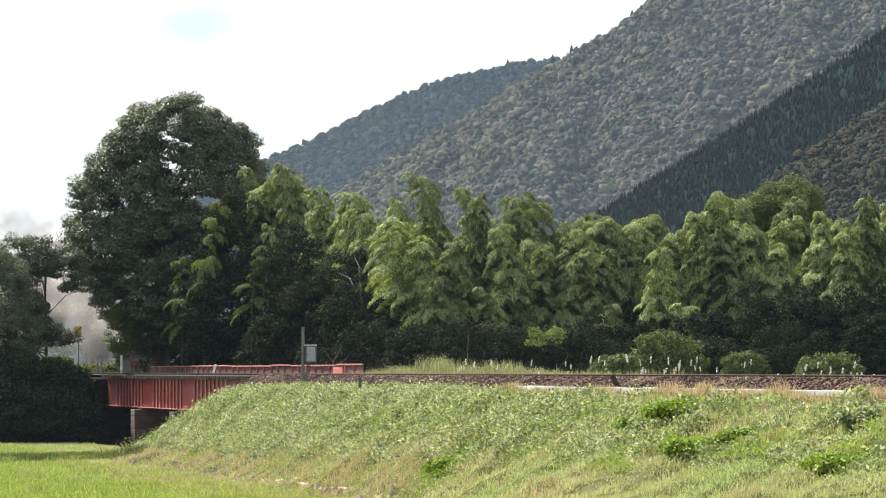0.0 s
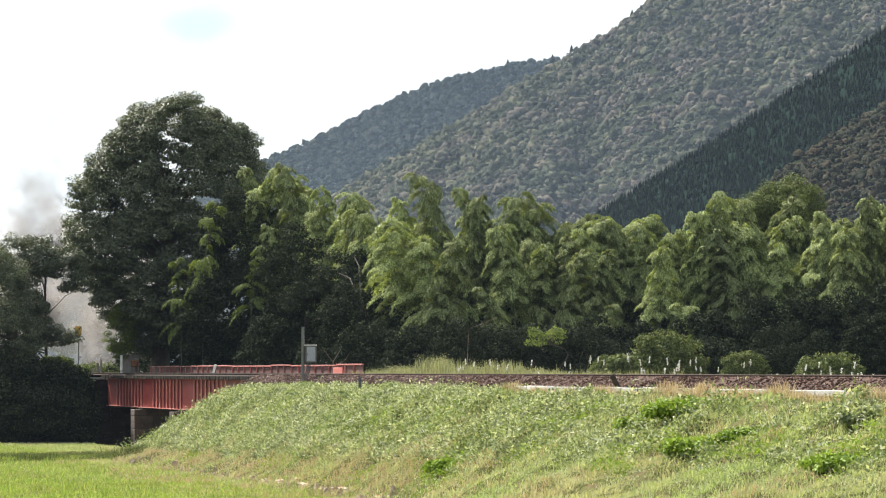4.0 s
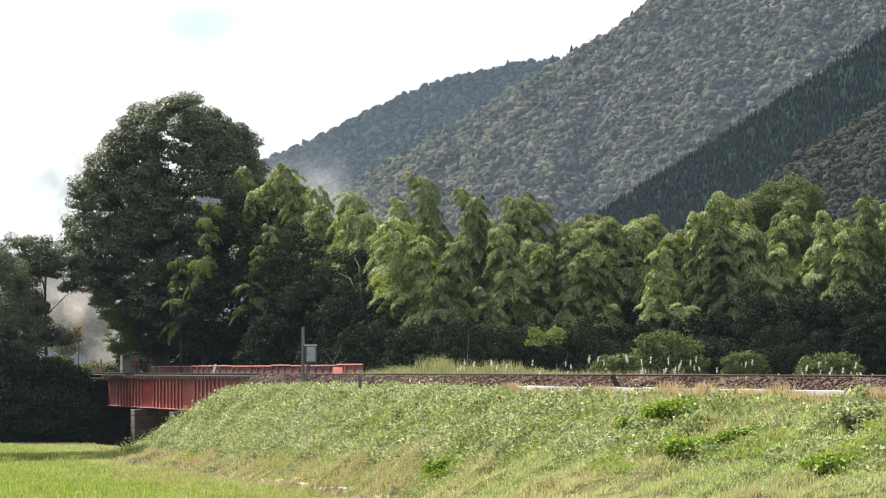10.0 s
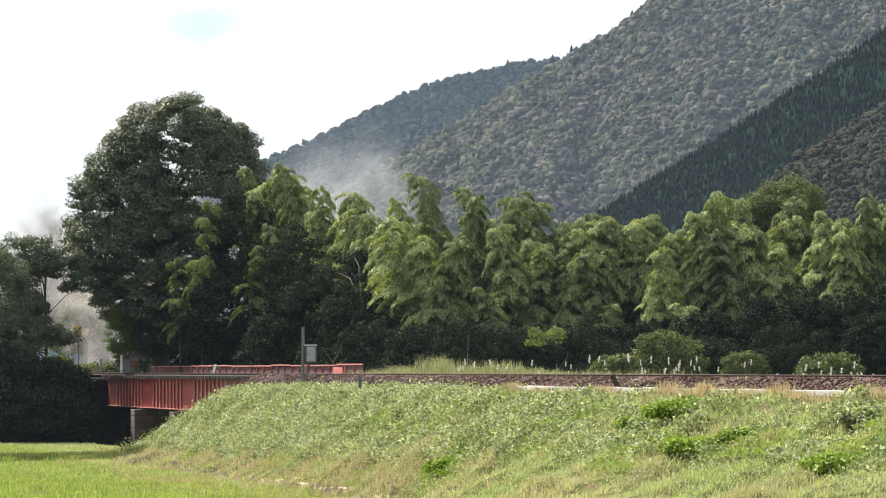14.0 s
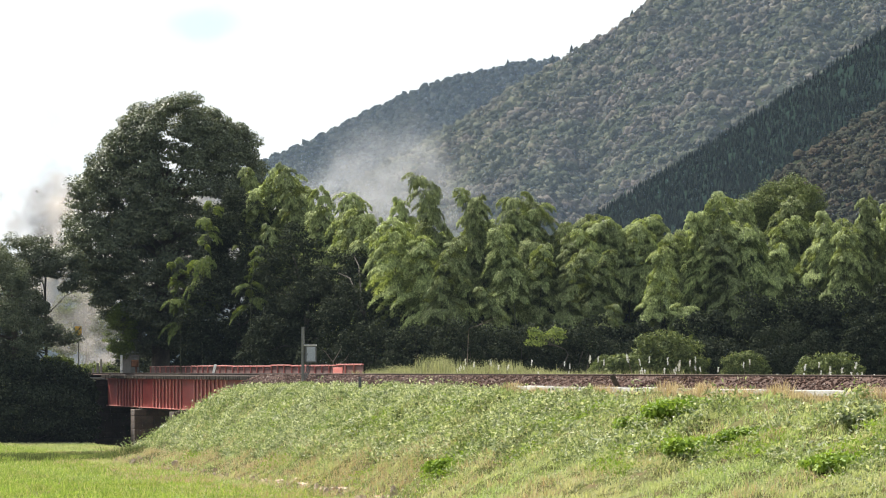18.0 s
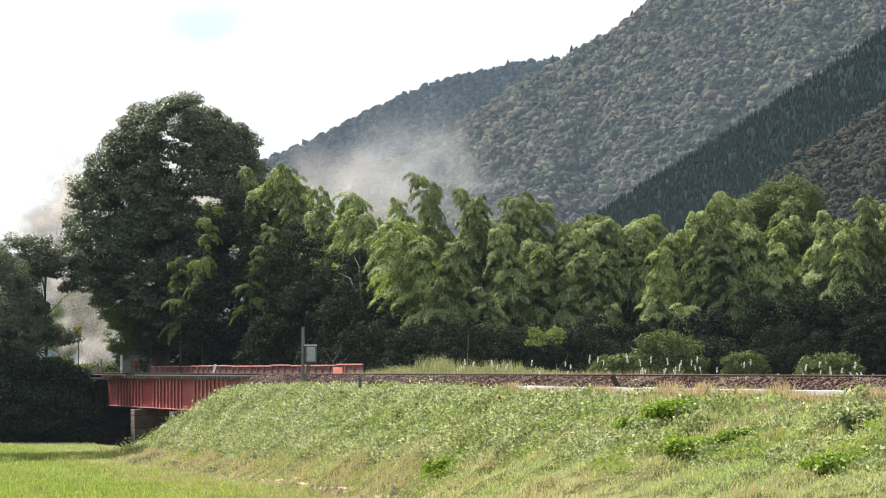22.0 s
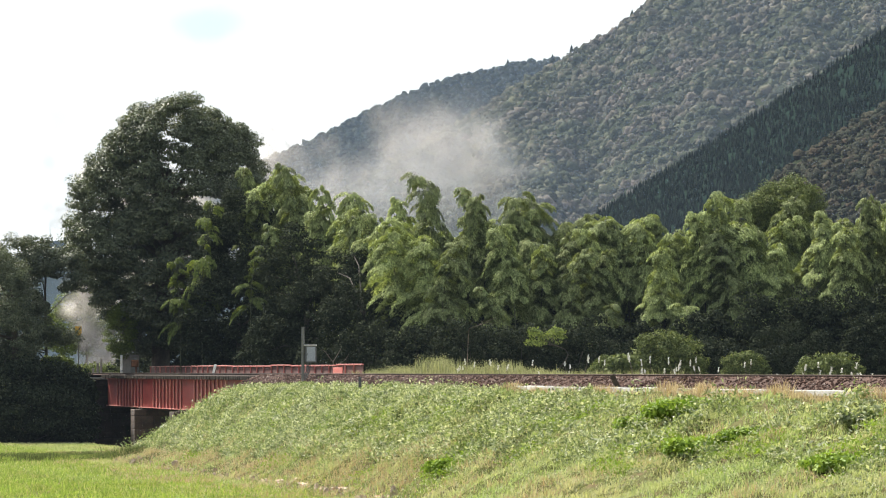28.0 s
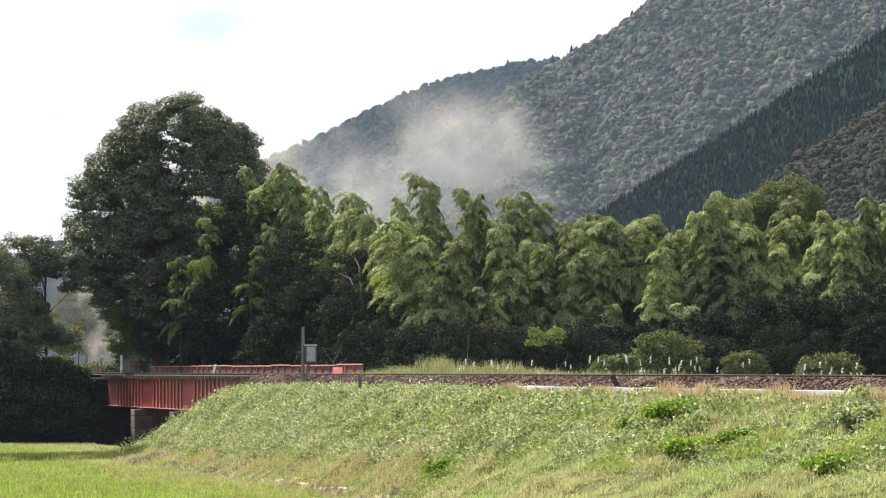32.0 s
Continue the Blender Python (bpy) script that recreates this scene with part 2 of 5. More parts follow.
def leaf_lumps(lumps, per, size, rng, up=0.35, aspect=0.5, shell=0.55, stray=0.38):
    """Leaves over round clumps, each (centre, radius); most sit near the outside of their clump."""
    C = np.repeat(np.array([c for c, _ in lumps]), per, 0)
    R = np.repeat(np.array([q for _, q in lumps]), per)
    d = unit(rng.normal(size=(len(C), 3)))
    d[:, 2] = np.where(d[:, 2] < -0.3, d[:, 2] * 0.45, d[:, 2])
    rad = R * (shell + (1 - shell) * rng.uniform(0, 1, len(C)) ** 0.6)
    pts = C + d * rad[:, None] * np.array([1, 1, 0.72])
    face = unit(d + rng.normal(size=d.shape) * stray + np.array([0, 0, up]))
    way = unit(np.cross(face, rng.normal(size=d.shape)) + d * 0.4 + np.array([0, 0, -0.25]))
    ln = (np.repeat(size, per) if np.ndim(size) else size) * rng.uniform(0.7, 1.35, len(C))
    return leaf_arrays(pts, way, face, ln, ln * aspect * rng.uniform(0.8, 1.2, len(C)), rng)


# ---- the plan: the line runs from the far left to the near right ----
TH = radians(14.57)
T0 = np.array([-19.8, 207.6])            # left end of the bridge, at the face of its near girder
ALONG = np.array([math.sin(TH), -math.cos(TH)])
NEAR = np.array([-math.cos(TH), -math.sin(TH)])  # square to the line, towards the field
SPAN, SPANS = 12.2, 4
RAIL_TOP, DECK = 4.10, 3.78
LINE = Matrix.Translation((T0[0], T0[1], 0)) @ Matrix.Rotation(TH - math.pi / 2, 4, "Z")  # x along the line, y to the far side


def spot(s, p, z=0.0):
    """The place s metres along the line, p metres out from the near girder towards the field."""
    q = T0 + ALONG * s + NEAR * p
    return (float(q[0]), float(q[1]), z)


def sp_of(x, y):
    dx, dy = x - T0[0], y - T0[1]
    return dx * ALONG[0] + dy * ALONG[1], dx * NEAR[0] + dy * NEAR[1]


def smooth(a, b, x):
    t = np.clip((x - a) / (b - a), 0, 1)
    return t * t * (3 - 2 * t)


def wobble(x, y, k, seed=0.0):
    """Cheap smooth unevenness in -1..1."""
    return (np.sin(x * k + seed) * np.sin(y * k * 1.13 + seed * 2.1) + 0.6 * np.sin(x * k * 2.3 - y * k * 1.7 + seed * 3.3) + 0.4 * np.sin(x * k * 4.1 + y * k * 3.7 + seed)) / 2


FIELD = 0.30


def ground_z(x, y):
    x, y = np.asarray(x, float), np.asarray(y, float)
    s, p = sp_of(x, y)
    foot = np.interp(y, [60, 75, 100, 125, 150, 175], [2.2, 2.1, 1.8, 1.25, 0.7, 0.32])
    edge = np.interp(y, [60, 85, 105, 120, 300], [15, 12.0, 8.0, 7.9, 7.8])
    # near side: shoulder, bank, bench, field
    bank = np.interp(p, [-50, 2.2, 2.35, 2.9], [3.6, 3.6, 3.5, 3.46])
    t = np.clip((p - 2.6) / 3.6, 0, 1)
    bank = np.where(p > 2.6, 3.48 + (foot - 3.48) * (0.75 * t + 0.25 * t * t * (3 - 2 * t)), bank)
    t2 = np.clip((p - 6.2) / np.maximum(edge - 6.2, 0.5), 0, 1)
    low = FIELD - 0.22 * smooth(0, 0.6, p - edge)
    near = np.where(p > 6.2, foot + (FIELD - foot) * t2, bank)
    near = np.where(p > edge, low, near)
    # far side: down to the river flat
    far = np.interp(-p, [0, 5.4, 9.5, 12.0], [3.62, 3.6, 2.2, 2.0])
    z = np.where(p < 0, far, near)
    # the opening under the bridge: bank cone at the near end, upright abutment at the far end
    under = smooth(36.5, 49.0, s)
    outer = np.interp(s, [37.0, 40.2, 42.8, 46.5, 52, 62], [0, 0.20, 0.47, 0.77, 0.93, 1])
    cone = under + (outer - under) * smooth(0.3, 1.2, p)
    floor_z = np.where(p > 8, FIELD - 0.2, -0.25)
    inside = (s > -1.2) & (s < 62)
    z = np.where(inside, floor_z + (z - floor_z) * cone, z)
    # paddy border
    ridge = np.exp(-((y - 156 - 1.2 * np.sin(x * 0.35)) / 0.9) ** 2) * (p > 8.5) * (x < -12)
    z = z + 0.09 * ridge
    # unevenness on grown banks, none in the field
    rough = np.where((p > 2.4) & (p < 9), 1.0, 0.15) * (np.abs(p) < 60)
    z = z + rough * (0.24 * wobble(x, y, 0.9) + 0.13 * wobble(x, y, 2.3, 2.0))
    # the raised lane on which the camera stands
    z = np.where(p > 3, np.maximum(z, 2.6 - 2.4 * smooth(16, 34, y)), z)
    return z


xs = np.concatenate([np.linspace(-4000, -300, 8), np.linspace(-250, -50, 16), np.arange(-46, 36, 0.7), np.linspace(40, 250, 14), np.linspace(300, 4000, 8)])
ys = np.concatenate([np.linspace(-1500, -50, 6), np.arange(-30, 62, 4.0), np.arange(64, 240, 0.7), np.linspace(245, 600, 26), np.linspace(700, 4600, 12)])
gx, gy = np.meshgrid(xs, ys)
gz = ground_z(gx, gy)
gi = np.arange(gx.size).reshape(gx.shape)
quads = np.stack([gi[:-1, :-1], gi[:-1, 1:], gi[1:, 1:], gi[1:, :-1]], -1).reshape(-1, 4)
ground = mesh_thing("ground", np_mesh("ground", np.stack([gx, gy, gz], -1).reshape(-1, 3), quads, True), EARTH)
tagged(ground, "grassy valley floor with a railway bank and field", "ground", kind="structure")


# ---- wooded hills ----
def crown_shapes(count, sub, seed, amp=0.42, grit=0.5):
    """Rough leafy crowns, open below."""
    shapes = []
    rng = np.random.default_rng(int(seed * 10))
    for k in range(count):
        bm = bmesh.new()
        bmesh.ops.create_icosphere(bm, subdivisions=sub, radius=1.0)
        bmesh.ops.delete(bm, geom=[v for v in bm.verts if v.co.z < -0.25], context="VERTS")
        bm.verts.ensure_lookup_table()
        for v in bm.verts:
            d = v.co.normalized()
            v.co = d * (1 + amp * noise.noise(d * 1.6 + Vector((k * 7.3, seed, 0))) + amp * noise.noise(d * 3.6 + Vector((0, k * 3.1, seed))) + grit * (rng.random() - 0.5))
        bm.verts.index_update()
        shapes.append((np.array([v.co[:] for v in bm.verts]), np.array([[q.index for q in f.verts] for f in bm.faces])))
        bm.free()
    return shapes


def cone_shapes(count, seed):
    rng, shapes = np.random.default_rng(seed), []
    for k in range(count):
        V, F = [], []
        for tier in range(3):
            z0, r0, z1, o = -0.9 + tier * 0.65, 1.0 - tier * 0.28, 0.15 + tier * 0.62, len(V)
            V.append((0, 0, z1 + 0.35))
            for a in range(7):
                r = r0 * rng.uniform(0.7, 1.15)
                V.append((r * math.cos(a * 0.898), r * math.sin(a * 0.898), z0 + rng.uniform(-0.15, 0.15)))
            F += [(o, o + 1 + a, o + 1 + (a + 1) % 7) for a in range(7)]
        shapes.append((np.array(V), np.array(F)))
    return shapes


def wood_on(name, pts, radii, shapes, seed, stretch=(1, 1, 1), sprays=0):
    rng, parts = np.random.default_rng(seed), []
    for q, r in zip(pts, radii):
        V, F = shapes[rng.integers(len(shapes))]
        a = rng.uniform(0, 6.28)
        ca, sa = math.cos(a), math.sin(a)
        W = np.stack([V[:, 0] * ca - V[:, 1] * sa, V[:, 0] * sa + V[:, 1] * ca, V[:, 2]], 1) * r * np.array(stretch) * rng.uniform(0.85, 1.15, 3)
        parts.append((W + q, F))
    if sprays:
        V, F = leaf_lumps(list(zip(pts, radii)), sprays, radii * 0.55, rng, 0.2, 0.7, 1.08, 0.7)
        parts.append((V, np.concatenate([F[:, :3], F[:, [0, 2, 3]]])))
    V, F = joined(parts)
    return np_mesh(name, V, F)


def hill(name, label, ridge_x, ridge_z, y_top, y_foot, soil, seed, folds=False):
    """A hill side that falls from its ridge towards the valley. Returns its height as a function of the plan."""
    def z_at(x, y):
        t = np.clip((y_top - y) / (y_top - y_foot), 0, 1)
        top = np.interp(x, ridge_x, ridge_z)
        gully = wobble(x * 0.02, t * 3 + x * 0.004, 1.0, seed) * 14 * np.sin(math.pi * t)
        if folds:
            gully = wobble(x * 0.03 + t * 2.0, t * 1.2, 1.0, seed) * 20 * np.sin(math.pi * t) ** 0.7
        return top * (1 - t) ** 1.1 + gully * np.minimum(1, top / 120) - 4
    X, T = np.meshgrid(np.linspace(ridge_x[0], ridge_x[-1], 80), np.linspace(0, 1, 40))
    Y = y_top + (y_foot - y_top) * T
    Z = z_at(X, Y)
    X = np.concatenate([X[:1], X])
    Y = np.concatenate([Y[:1] + 60, Y])
    Z = np.concatenate([Z[:1] - 80, Z])
    ids = np.arange(X.size).reshape(X.shape)
    q = np.stack([ids[:-1, :-1], ids[:-1, 1:], ids[1:, 1:], ids[1:, :-1]], -1).reshape(-1, 4)
    ob = mesh_thing(name, np_mesh(name, np.stack([X, Y, Z], -1).reshape(-1, 3), q, True), soil)
    tagged(ob, label, "hill", kind="structure")
    return z_at


SOIL_DARK = solid("forest_floor", (0.03, 0.035, 0.02), (0.02, 0.025, 0.015), 0.02, 1.0, spec=0.0, bump=0.0)
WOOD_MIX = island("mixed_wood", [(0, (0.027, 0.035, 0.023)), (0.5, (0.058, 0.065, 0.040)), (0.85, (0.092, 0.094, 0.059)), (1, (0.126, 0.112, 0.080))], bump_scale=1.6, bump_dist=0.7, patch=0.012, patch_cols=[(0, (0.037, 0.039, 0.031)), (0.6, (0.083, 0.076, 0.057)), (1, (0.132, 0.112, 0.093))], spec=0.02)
# The blue cast of distance is partly put into this colour.
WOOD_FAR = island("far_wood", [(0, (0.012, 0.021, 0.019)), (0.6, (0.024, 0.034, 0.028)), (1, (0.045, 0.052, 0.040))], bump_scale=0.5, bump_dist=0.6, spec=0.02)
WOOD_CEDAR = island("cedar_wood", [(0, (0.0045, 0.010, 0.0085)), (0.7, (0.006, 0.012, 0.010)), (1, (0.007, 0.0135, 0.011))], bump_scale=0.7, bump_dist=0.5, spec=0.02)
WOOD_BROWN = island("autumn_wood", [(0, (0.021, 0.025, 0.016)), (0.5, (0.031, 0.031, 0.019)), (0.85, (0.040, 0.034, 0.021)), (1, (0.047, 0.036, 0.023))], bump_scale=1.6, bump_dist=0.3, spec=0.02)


def scatter(z_at, x0, x1, y0, y1, count, seed, keep=None):
    rng = np.random.default_rng(seed)
    x, y = rng.uniform(x0, x1, count), rng.uniform(y0, y1, count)
    if keep is not None:
        k = keep(x, y)
        x, y = x[k], y[k]
    return np.stack([x, y, z_at(x, y)], 1)


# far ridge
# Floor with the same blue cast of distance in its colour.
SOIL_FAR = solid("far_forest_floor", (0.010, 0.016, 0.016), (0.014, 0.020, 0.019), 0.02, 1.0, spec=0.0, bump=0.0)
RA_X = [-682.67, -452.04, -319.42, -189.69, -134.92, -77.26, -13.84, 38.05, 66.88, 115.89, 182.20, 528.15]
RA_Z = [18.03, 87.24, 150.77, 219.58, 242.15, 273.42, 300.65, 315.14, 320.94, 326.73, 332.53, 353.41]
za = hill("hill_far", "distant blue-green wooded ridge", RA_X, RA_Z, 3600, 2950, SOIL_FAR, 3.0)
shapes_a = crown_shapes(8, 2, 5.0, 0.34, 0.3)
pa = scatter(za, -221.41, 182.20, 3190, 3600, 8500, 11)
pa = pa[pa[:, 2] > 110]
pr = scatter(za, -221.41, 153.37, 3585, 3600, 230, 12)
pa = np.concatenate([pa, pr])
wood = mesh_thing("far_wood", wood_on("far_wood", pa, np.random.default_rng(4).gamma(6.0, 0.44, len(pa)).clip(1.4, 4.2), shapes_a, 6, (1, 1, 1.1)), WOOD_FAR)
tagged(wood, "blue-green woodland on the distant ridge", "woodland", kind="stuff")

# main mountain
RB_X = [-109.93, -76.62, -34.98, 6.66, 48.30, 89.95, 121.18, 158.65, 214.87, 381.44]
RB_Z = [115.90, 139.70, 162.68, 186.93, 212.86, 238.82, 256.83, 282.81, 305.46, 383.15]
zb = hill("hill_main", "steep wooded mountain side in mixed greens", RB_X, RB_Z, 2600, 1500, SOIL_DARK, 1.0, True)
shapes_b = crown_shapes(14, 2, 1.0)
pb = scatter(zb, -101.61, 356.45, 1950, 2600, 13500, 21)
pb = pb[pb[:, 2] > 85]
pb = np.concatenate([pb, scatter(zb, -93.28, 194.05, 2588, 2600, 170, 22)])
rb = np.random.default_rng(5).gamma(5.0, 0.44, len(pb)).clip(1.0, 4.6)
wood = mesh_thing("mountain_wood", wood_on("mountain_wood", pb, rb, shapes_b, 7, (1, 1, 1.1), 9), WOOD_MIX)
tagged(wood, "mixed broadleaf woodland covering the mountain side", "woodland", kind="stuff")

# cedar hill
RC_X = [26.01, 45.07, 82.07, 115.70, 142.61, 175.79, 216.60]
RC_Z = [46.15, 60.08, 83.01, 104.17, 121.51, 143.39, 172.29]
# Floor in the cedars' own dark green, so gaps between crowns stay dark.
SOIL_CEDAR = solid("dark_green_cedar_floor", (0.010, 0.019, 0.015), (0.014, 0.024, 0.018), 0.02, 1.0, spec=0.0, bump=0.0)
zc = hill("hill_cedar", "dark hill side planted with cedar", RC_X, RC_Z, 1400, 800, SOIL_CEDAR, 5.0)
pc = scatter(zc, 32.74, 194.18, 1080, 1400, 12500, 31)
pc = np.concatenate([pc, scatter(zc, 32.74, 182.97, 1392, 1400, 160, 32)])
rc = np.random.default_rng(6).uniform(0.65, 1.1, len(pc))
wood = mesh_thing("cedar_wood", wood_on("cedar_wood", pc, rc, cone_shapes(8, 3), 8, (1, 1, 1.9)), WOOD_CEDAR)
wood.data.polygons.foreach_set("use_smooth", np.ones(len(wood.data.polygons), dtype=bool))
tagged(wood, "dense dark green cedar plantation on the hill", "woodland", kind="stuff")

# autumn spur in front of it
RD_X = [62.00, 84.00, 93.00, 102.0, 113.0, 133.0]
RD_Z = [31.14, 51.73, 63.48, 70.05, 76.16, 87.63]
zd = hill("hill_spur", "low wooded spur in autumn browns", RD_X, RD_Z, 950, 600, SOIL_DARK, 7.0)
pd = scatter(zd, 66.0, 126.0, 780, 950, 1500, 41)
rd = np.random.default_rng(7).uniform(0.8, 1.9, len(pd))
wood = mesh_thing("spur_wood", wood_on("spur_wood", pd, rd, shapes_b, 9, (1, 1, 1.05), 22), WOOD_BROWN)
tagged(wood, "brownish broadleaf woodland on the spur", "woodland", kind="stuff")

# low hill far off to the left
RE_X = [-614.63, -470.97, -445.98, -427.24, -389.77, -302.32]
RE_Z = [121.06, 136.07, 147.34, 152.97, 142.33, 114.80]
ze = hill("hill_low", "low distant wooded hill", RE_X, RE_Z, 3900, 3700, SOIL_DARK, 9.0)
pe = scatter(ze, -552.17, -333.55, 3800, 3900, 700, 51)
wood = mesh_thing("low_hill_wood", wood_on("low_hill_wood", pe, np.random.default_rng(8).uniform(3, 5.5, len(pe)), shapes_a, 10), WOOD_FAR)
tagged(wood, "blue-green woodland on the low hill", "woodland", kind="stuff")

# ridge-top conifers that stand above the skyline
for ridge_at, ridge_up, h, ridge_y in ((80.78, 232.54, 6.0, 2600), (66.21, 312.97, 9.5, 3595), (94.94, 240.49, 5.0, 2600), (139.92, 264.79, 6.5, 2600)):
    tree = new("conifer")
    tree.location = (ridge_at, ridge_y, ridge_up - 1.0)
    tagged(tree, "dark pointed conifer on the ridge", "tree", "ridge conifers")
    mesh_thing("trunk", tubes("trunk", [([(0, 0, -2), (0, 0, h)], [0.35, 0.1])], 5), BARK, tree)
    V, F = cone_shapes(1, int(h * 10))[0]
    mesh_thing("crown", np_mesh("crown", V * np.array([h * 0.5, h * 0.5, h * 0.42]) + np.array([0, 0, h * 0.5]), F), WOOD_CEDAR, tree)

# ---- transparent sheets that stand in for thin summer haze across the valley ----
def haze_sheet_mat(name, alpha):
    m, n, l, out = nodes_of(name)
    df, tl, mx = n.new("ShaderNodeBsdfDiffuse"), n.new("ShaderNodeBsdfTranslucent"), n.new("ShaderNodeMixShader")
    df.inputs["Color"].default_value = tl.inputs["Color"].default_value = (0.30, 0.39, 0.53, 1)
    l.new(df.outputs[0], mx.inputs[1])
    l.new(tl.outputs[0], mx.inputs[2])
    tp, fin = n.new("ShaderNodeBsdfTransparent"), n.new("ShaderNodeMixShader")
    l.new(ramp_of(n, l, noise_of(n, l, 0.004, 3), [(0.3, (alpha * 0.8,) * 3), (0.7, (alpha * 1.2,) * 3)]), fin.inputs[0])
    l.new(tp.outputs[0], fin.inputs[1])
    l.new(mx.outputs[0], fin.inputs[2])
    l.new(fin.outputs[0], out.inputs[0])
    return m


# The faint nearest sheet only lifts the dark tones behind it.
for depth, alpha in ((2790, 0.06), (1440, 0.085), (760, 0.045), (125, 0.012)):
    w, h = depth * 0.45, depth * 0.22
    hz = mesh_thing("haze", np_mesh("haze", [(-w, 0, -10), (w, 0, -10), (w, 0, h), (-w, 0, h)], [(0, 1, 2, 3)]), haze_sheet_mat("haze", alpha), m=pose(0, depth, 0))
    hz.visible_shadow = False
    tagged(hz, "transparent bluish sheet standing in for haze over the valley", "haze", kind="structure")

# ---- bright cloud behind everything ----
m, n, l, out = nodes_of("bright_cloud")
em = n.new("ShaderNodeEmission")
cover = noise_of(n, l, 0.0021, 5)
gap = n.new("ShaderNodeTexGradient")
gap.gradient_type = "SPHERICAL"
gmap, gco = n.new("ShaderNodeMapping"), n.new("ShaderNodeTexCoord")
gmap.inputs["Location"].default_value, gmap.inputs["Scale"].default_value = (3.13, 0, -9.5), (1 / 104, 1 / 104, 1 / 49)
l.new(gco.outputs["Object"], gmap.inputs["Vector"])
l.new(gmap.outputs[0], gap.inputs["Vector"])
add = n.new("ShaderNodeMath")
add.operation = "MULTIPLY_ADD"
add.inputs[1].default_value = -0.30
l.new(gap.outputs["Fac"], add.inputs[0])
l.new(cover, add.inputs[2])
l.new(ramp_of(n, l, add.outputs[0], [(0.28, (0.72, 0.90, 1.0)), (0.42, (0.97, 1.0, 1.0))]), em.inputs["Color"])
em.inputs["Strength"].default_value = 0.485
l.new(em.outputs[0], out.inputs[0])
CLOUD = m
cloud = mesh_thing("backdrop", np_mesh("backdrop", [(-2500, 0, -40), (2500, 0, -40), (2500, 0, 1400), (-2500, 0, 1400)], [(0, 1, 2, 3)]), CLOUD, m=pose(0, 4700, 0))
tagged(cloud, "bright white cloud with a pale blue gap", "sky", kind="structure")


# ---- railway: bed, rails, sleepers ----
def on_line(s, p, z, r=0.0):
    return LINE @ Matrix.Translation((s, -p, z)) @ Matrix.Rotation(r, 4, "Z")


def strip_along(name, profile, s0, s1, step, mat, jitter=0.0, seed=1):
    """A long body with the profile (p, z) along the line."""
    rng = np.random.default_rng(seed)
    ss = np.arange(s0, s1 + step * 0.5, step)
    V = []
    for s in ss:
        for p, z in profile:
            V.append((s, -p, z + rng.uniform(-jitter, jitter)))
    k = len(profile)
    F = [(i * k + j, i * k + (j + 1) % k, (i + 1) * k + (j + 1) % k, (i + 1) * k + j) for i in range(len(ss) - 1) for j in range(k)]
    ob = mesh_thing(name, np_mesh(name, V, F), mat, m=LINE)
    return ob


BED_S0 = SPAN * SPANS + 0.6
bed = strip_along("ballast_bed", [(2.3, 3.0), (2.0, 3.5), (1.75, 3.72), (1.05, 4.0), (-2.85, 4.0), (-3.9, 3.4)], BED_S0, 215, 0.5, BED, 0.03)
tagged(bed, "brown stone ballast bed of the railway", "ballast", kind="structure")
bed2 = strip_along("ballast_bed", [(2.0, 3.3), (1.05, 4.0), (-2.85, 4.0), (-3.9, 3.3)], -190, -0.6, 0.8, BED, 0.03, 2)
tagged(bed2, "brown stone ballast bed behind the bridge", "ballast", kind="structure")
rng = np.random.default_rng(14)
N = 15000
s_, t_ = rng.uniform(BED_S0, 158, N), rng.uniform(0, 1, N)
p_ = 2.05 - 1.45 * t_
z_ = np.interp(p_, [0.6, 1.05, 1.75, 2.05], [4.0, 4.0, 3.72, 3.5])
octa = np.array([(1, 0, 0), (0, 1, 0), (-1, 0, 0), (0, -1, 0), (0, 0, 1), (0, 0, -1)], float)
octf = np.array([(0, 1, 4), (1, 2, 4), (2, 3, 4), (3, 0, 4), (1, 0, 5), (2, 1, 5), (3, 2, 5), (0, 3, 5)])
sc = rng.uniform(0.025, 0.055, (N, 1, 1)) * rng.uniform(0.6, 1.3, (N, 6, 3))
ang = rng.uniform(0, 6.28, N)
V = octa[None] * sc
V = np.stack([V[..., 0] * np.cos(ang)[:, None] - V[..., 2] * np.sin(ang)[:, None], V[..., 1], V[..., 0] * np.sin(ang)[:, None] + V[..., 2] * np.cos(ang)[:, None]], -1)
V += np.stack([s_, -p_, z_ + 0.01], 1)[:, None]
F = octf[None] + (np.arange(N) * 6)[:, None, None]
stones = mesh_thing("ballast_stones", np_mesh("ballast_stones", V.reshape(-1, 3), F.reshape(-1, 3)), BALLAST, m=LINE)
tagged(stones, "loose reddish brown crushed ballast stones", "ballast", kind="stuff")

for p in (-0.37, -1.44):
    prof = [(p + 0.06, 3.95), (p + 0.06, 3.97), (p + 0.012, 3.985), (p + 0.012, 4.06), (p + 0.033, 4.07), (p + 0.033, 4.10), (p - 0.033, 4.10), (p - 0.033, 4.07), (p - 0.012, 4.06), (p - 0.012, 3.985), (p - 0.06, 3.97), (p - 0.06, 3.95)]
    rail = strip_along("rail", prof, -185, 214, 3.0, STEEL)
    tagged(rail, "rusty steel running rail", "rail", "rails of the track")

tie = new("sleeper", bm_mesh("sleeper", boxed((0.2, 2.5, 0.17), bevel=0.012)))
tie.data.materials.append(SLEEPER)
tagged(tie, "weathered dark timber bridge sleeper", "sleeper", "sleepers on the bridge")
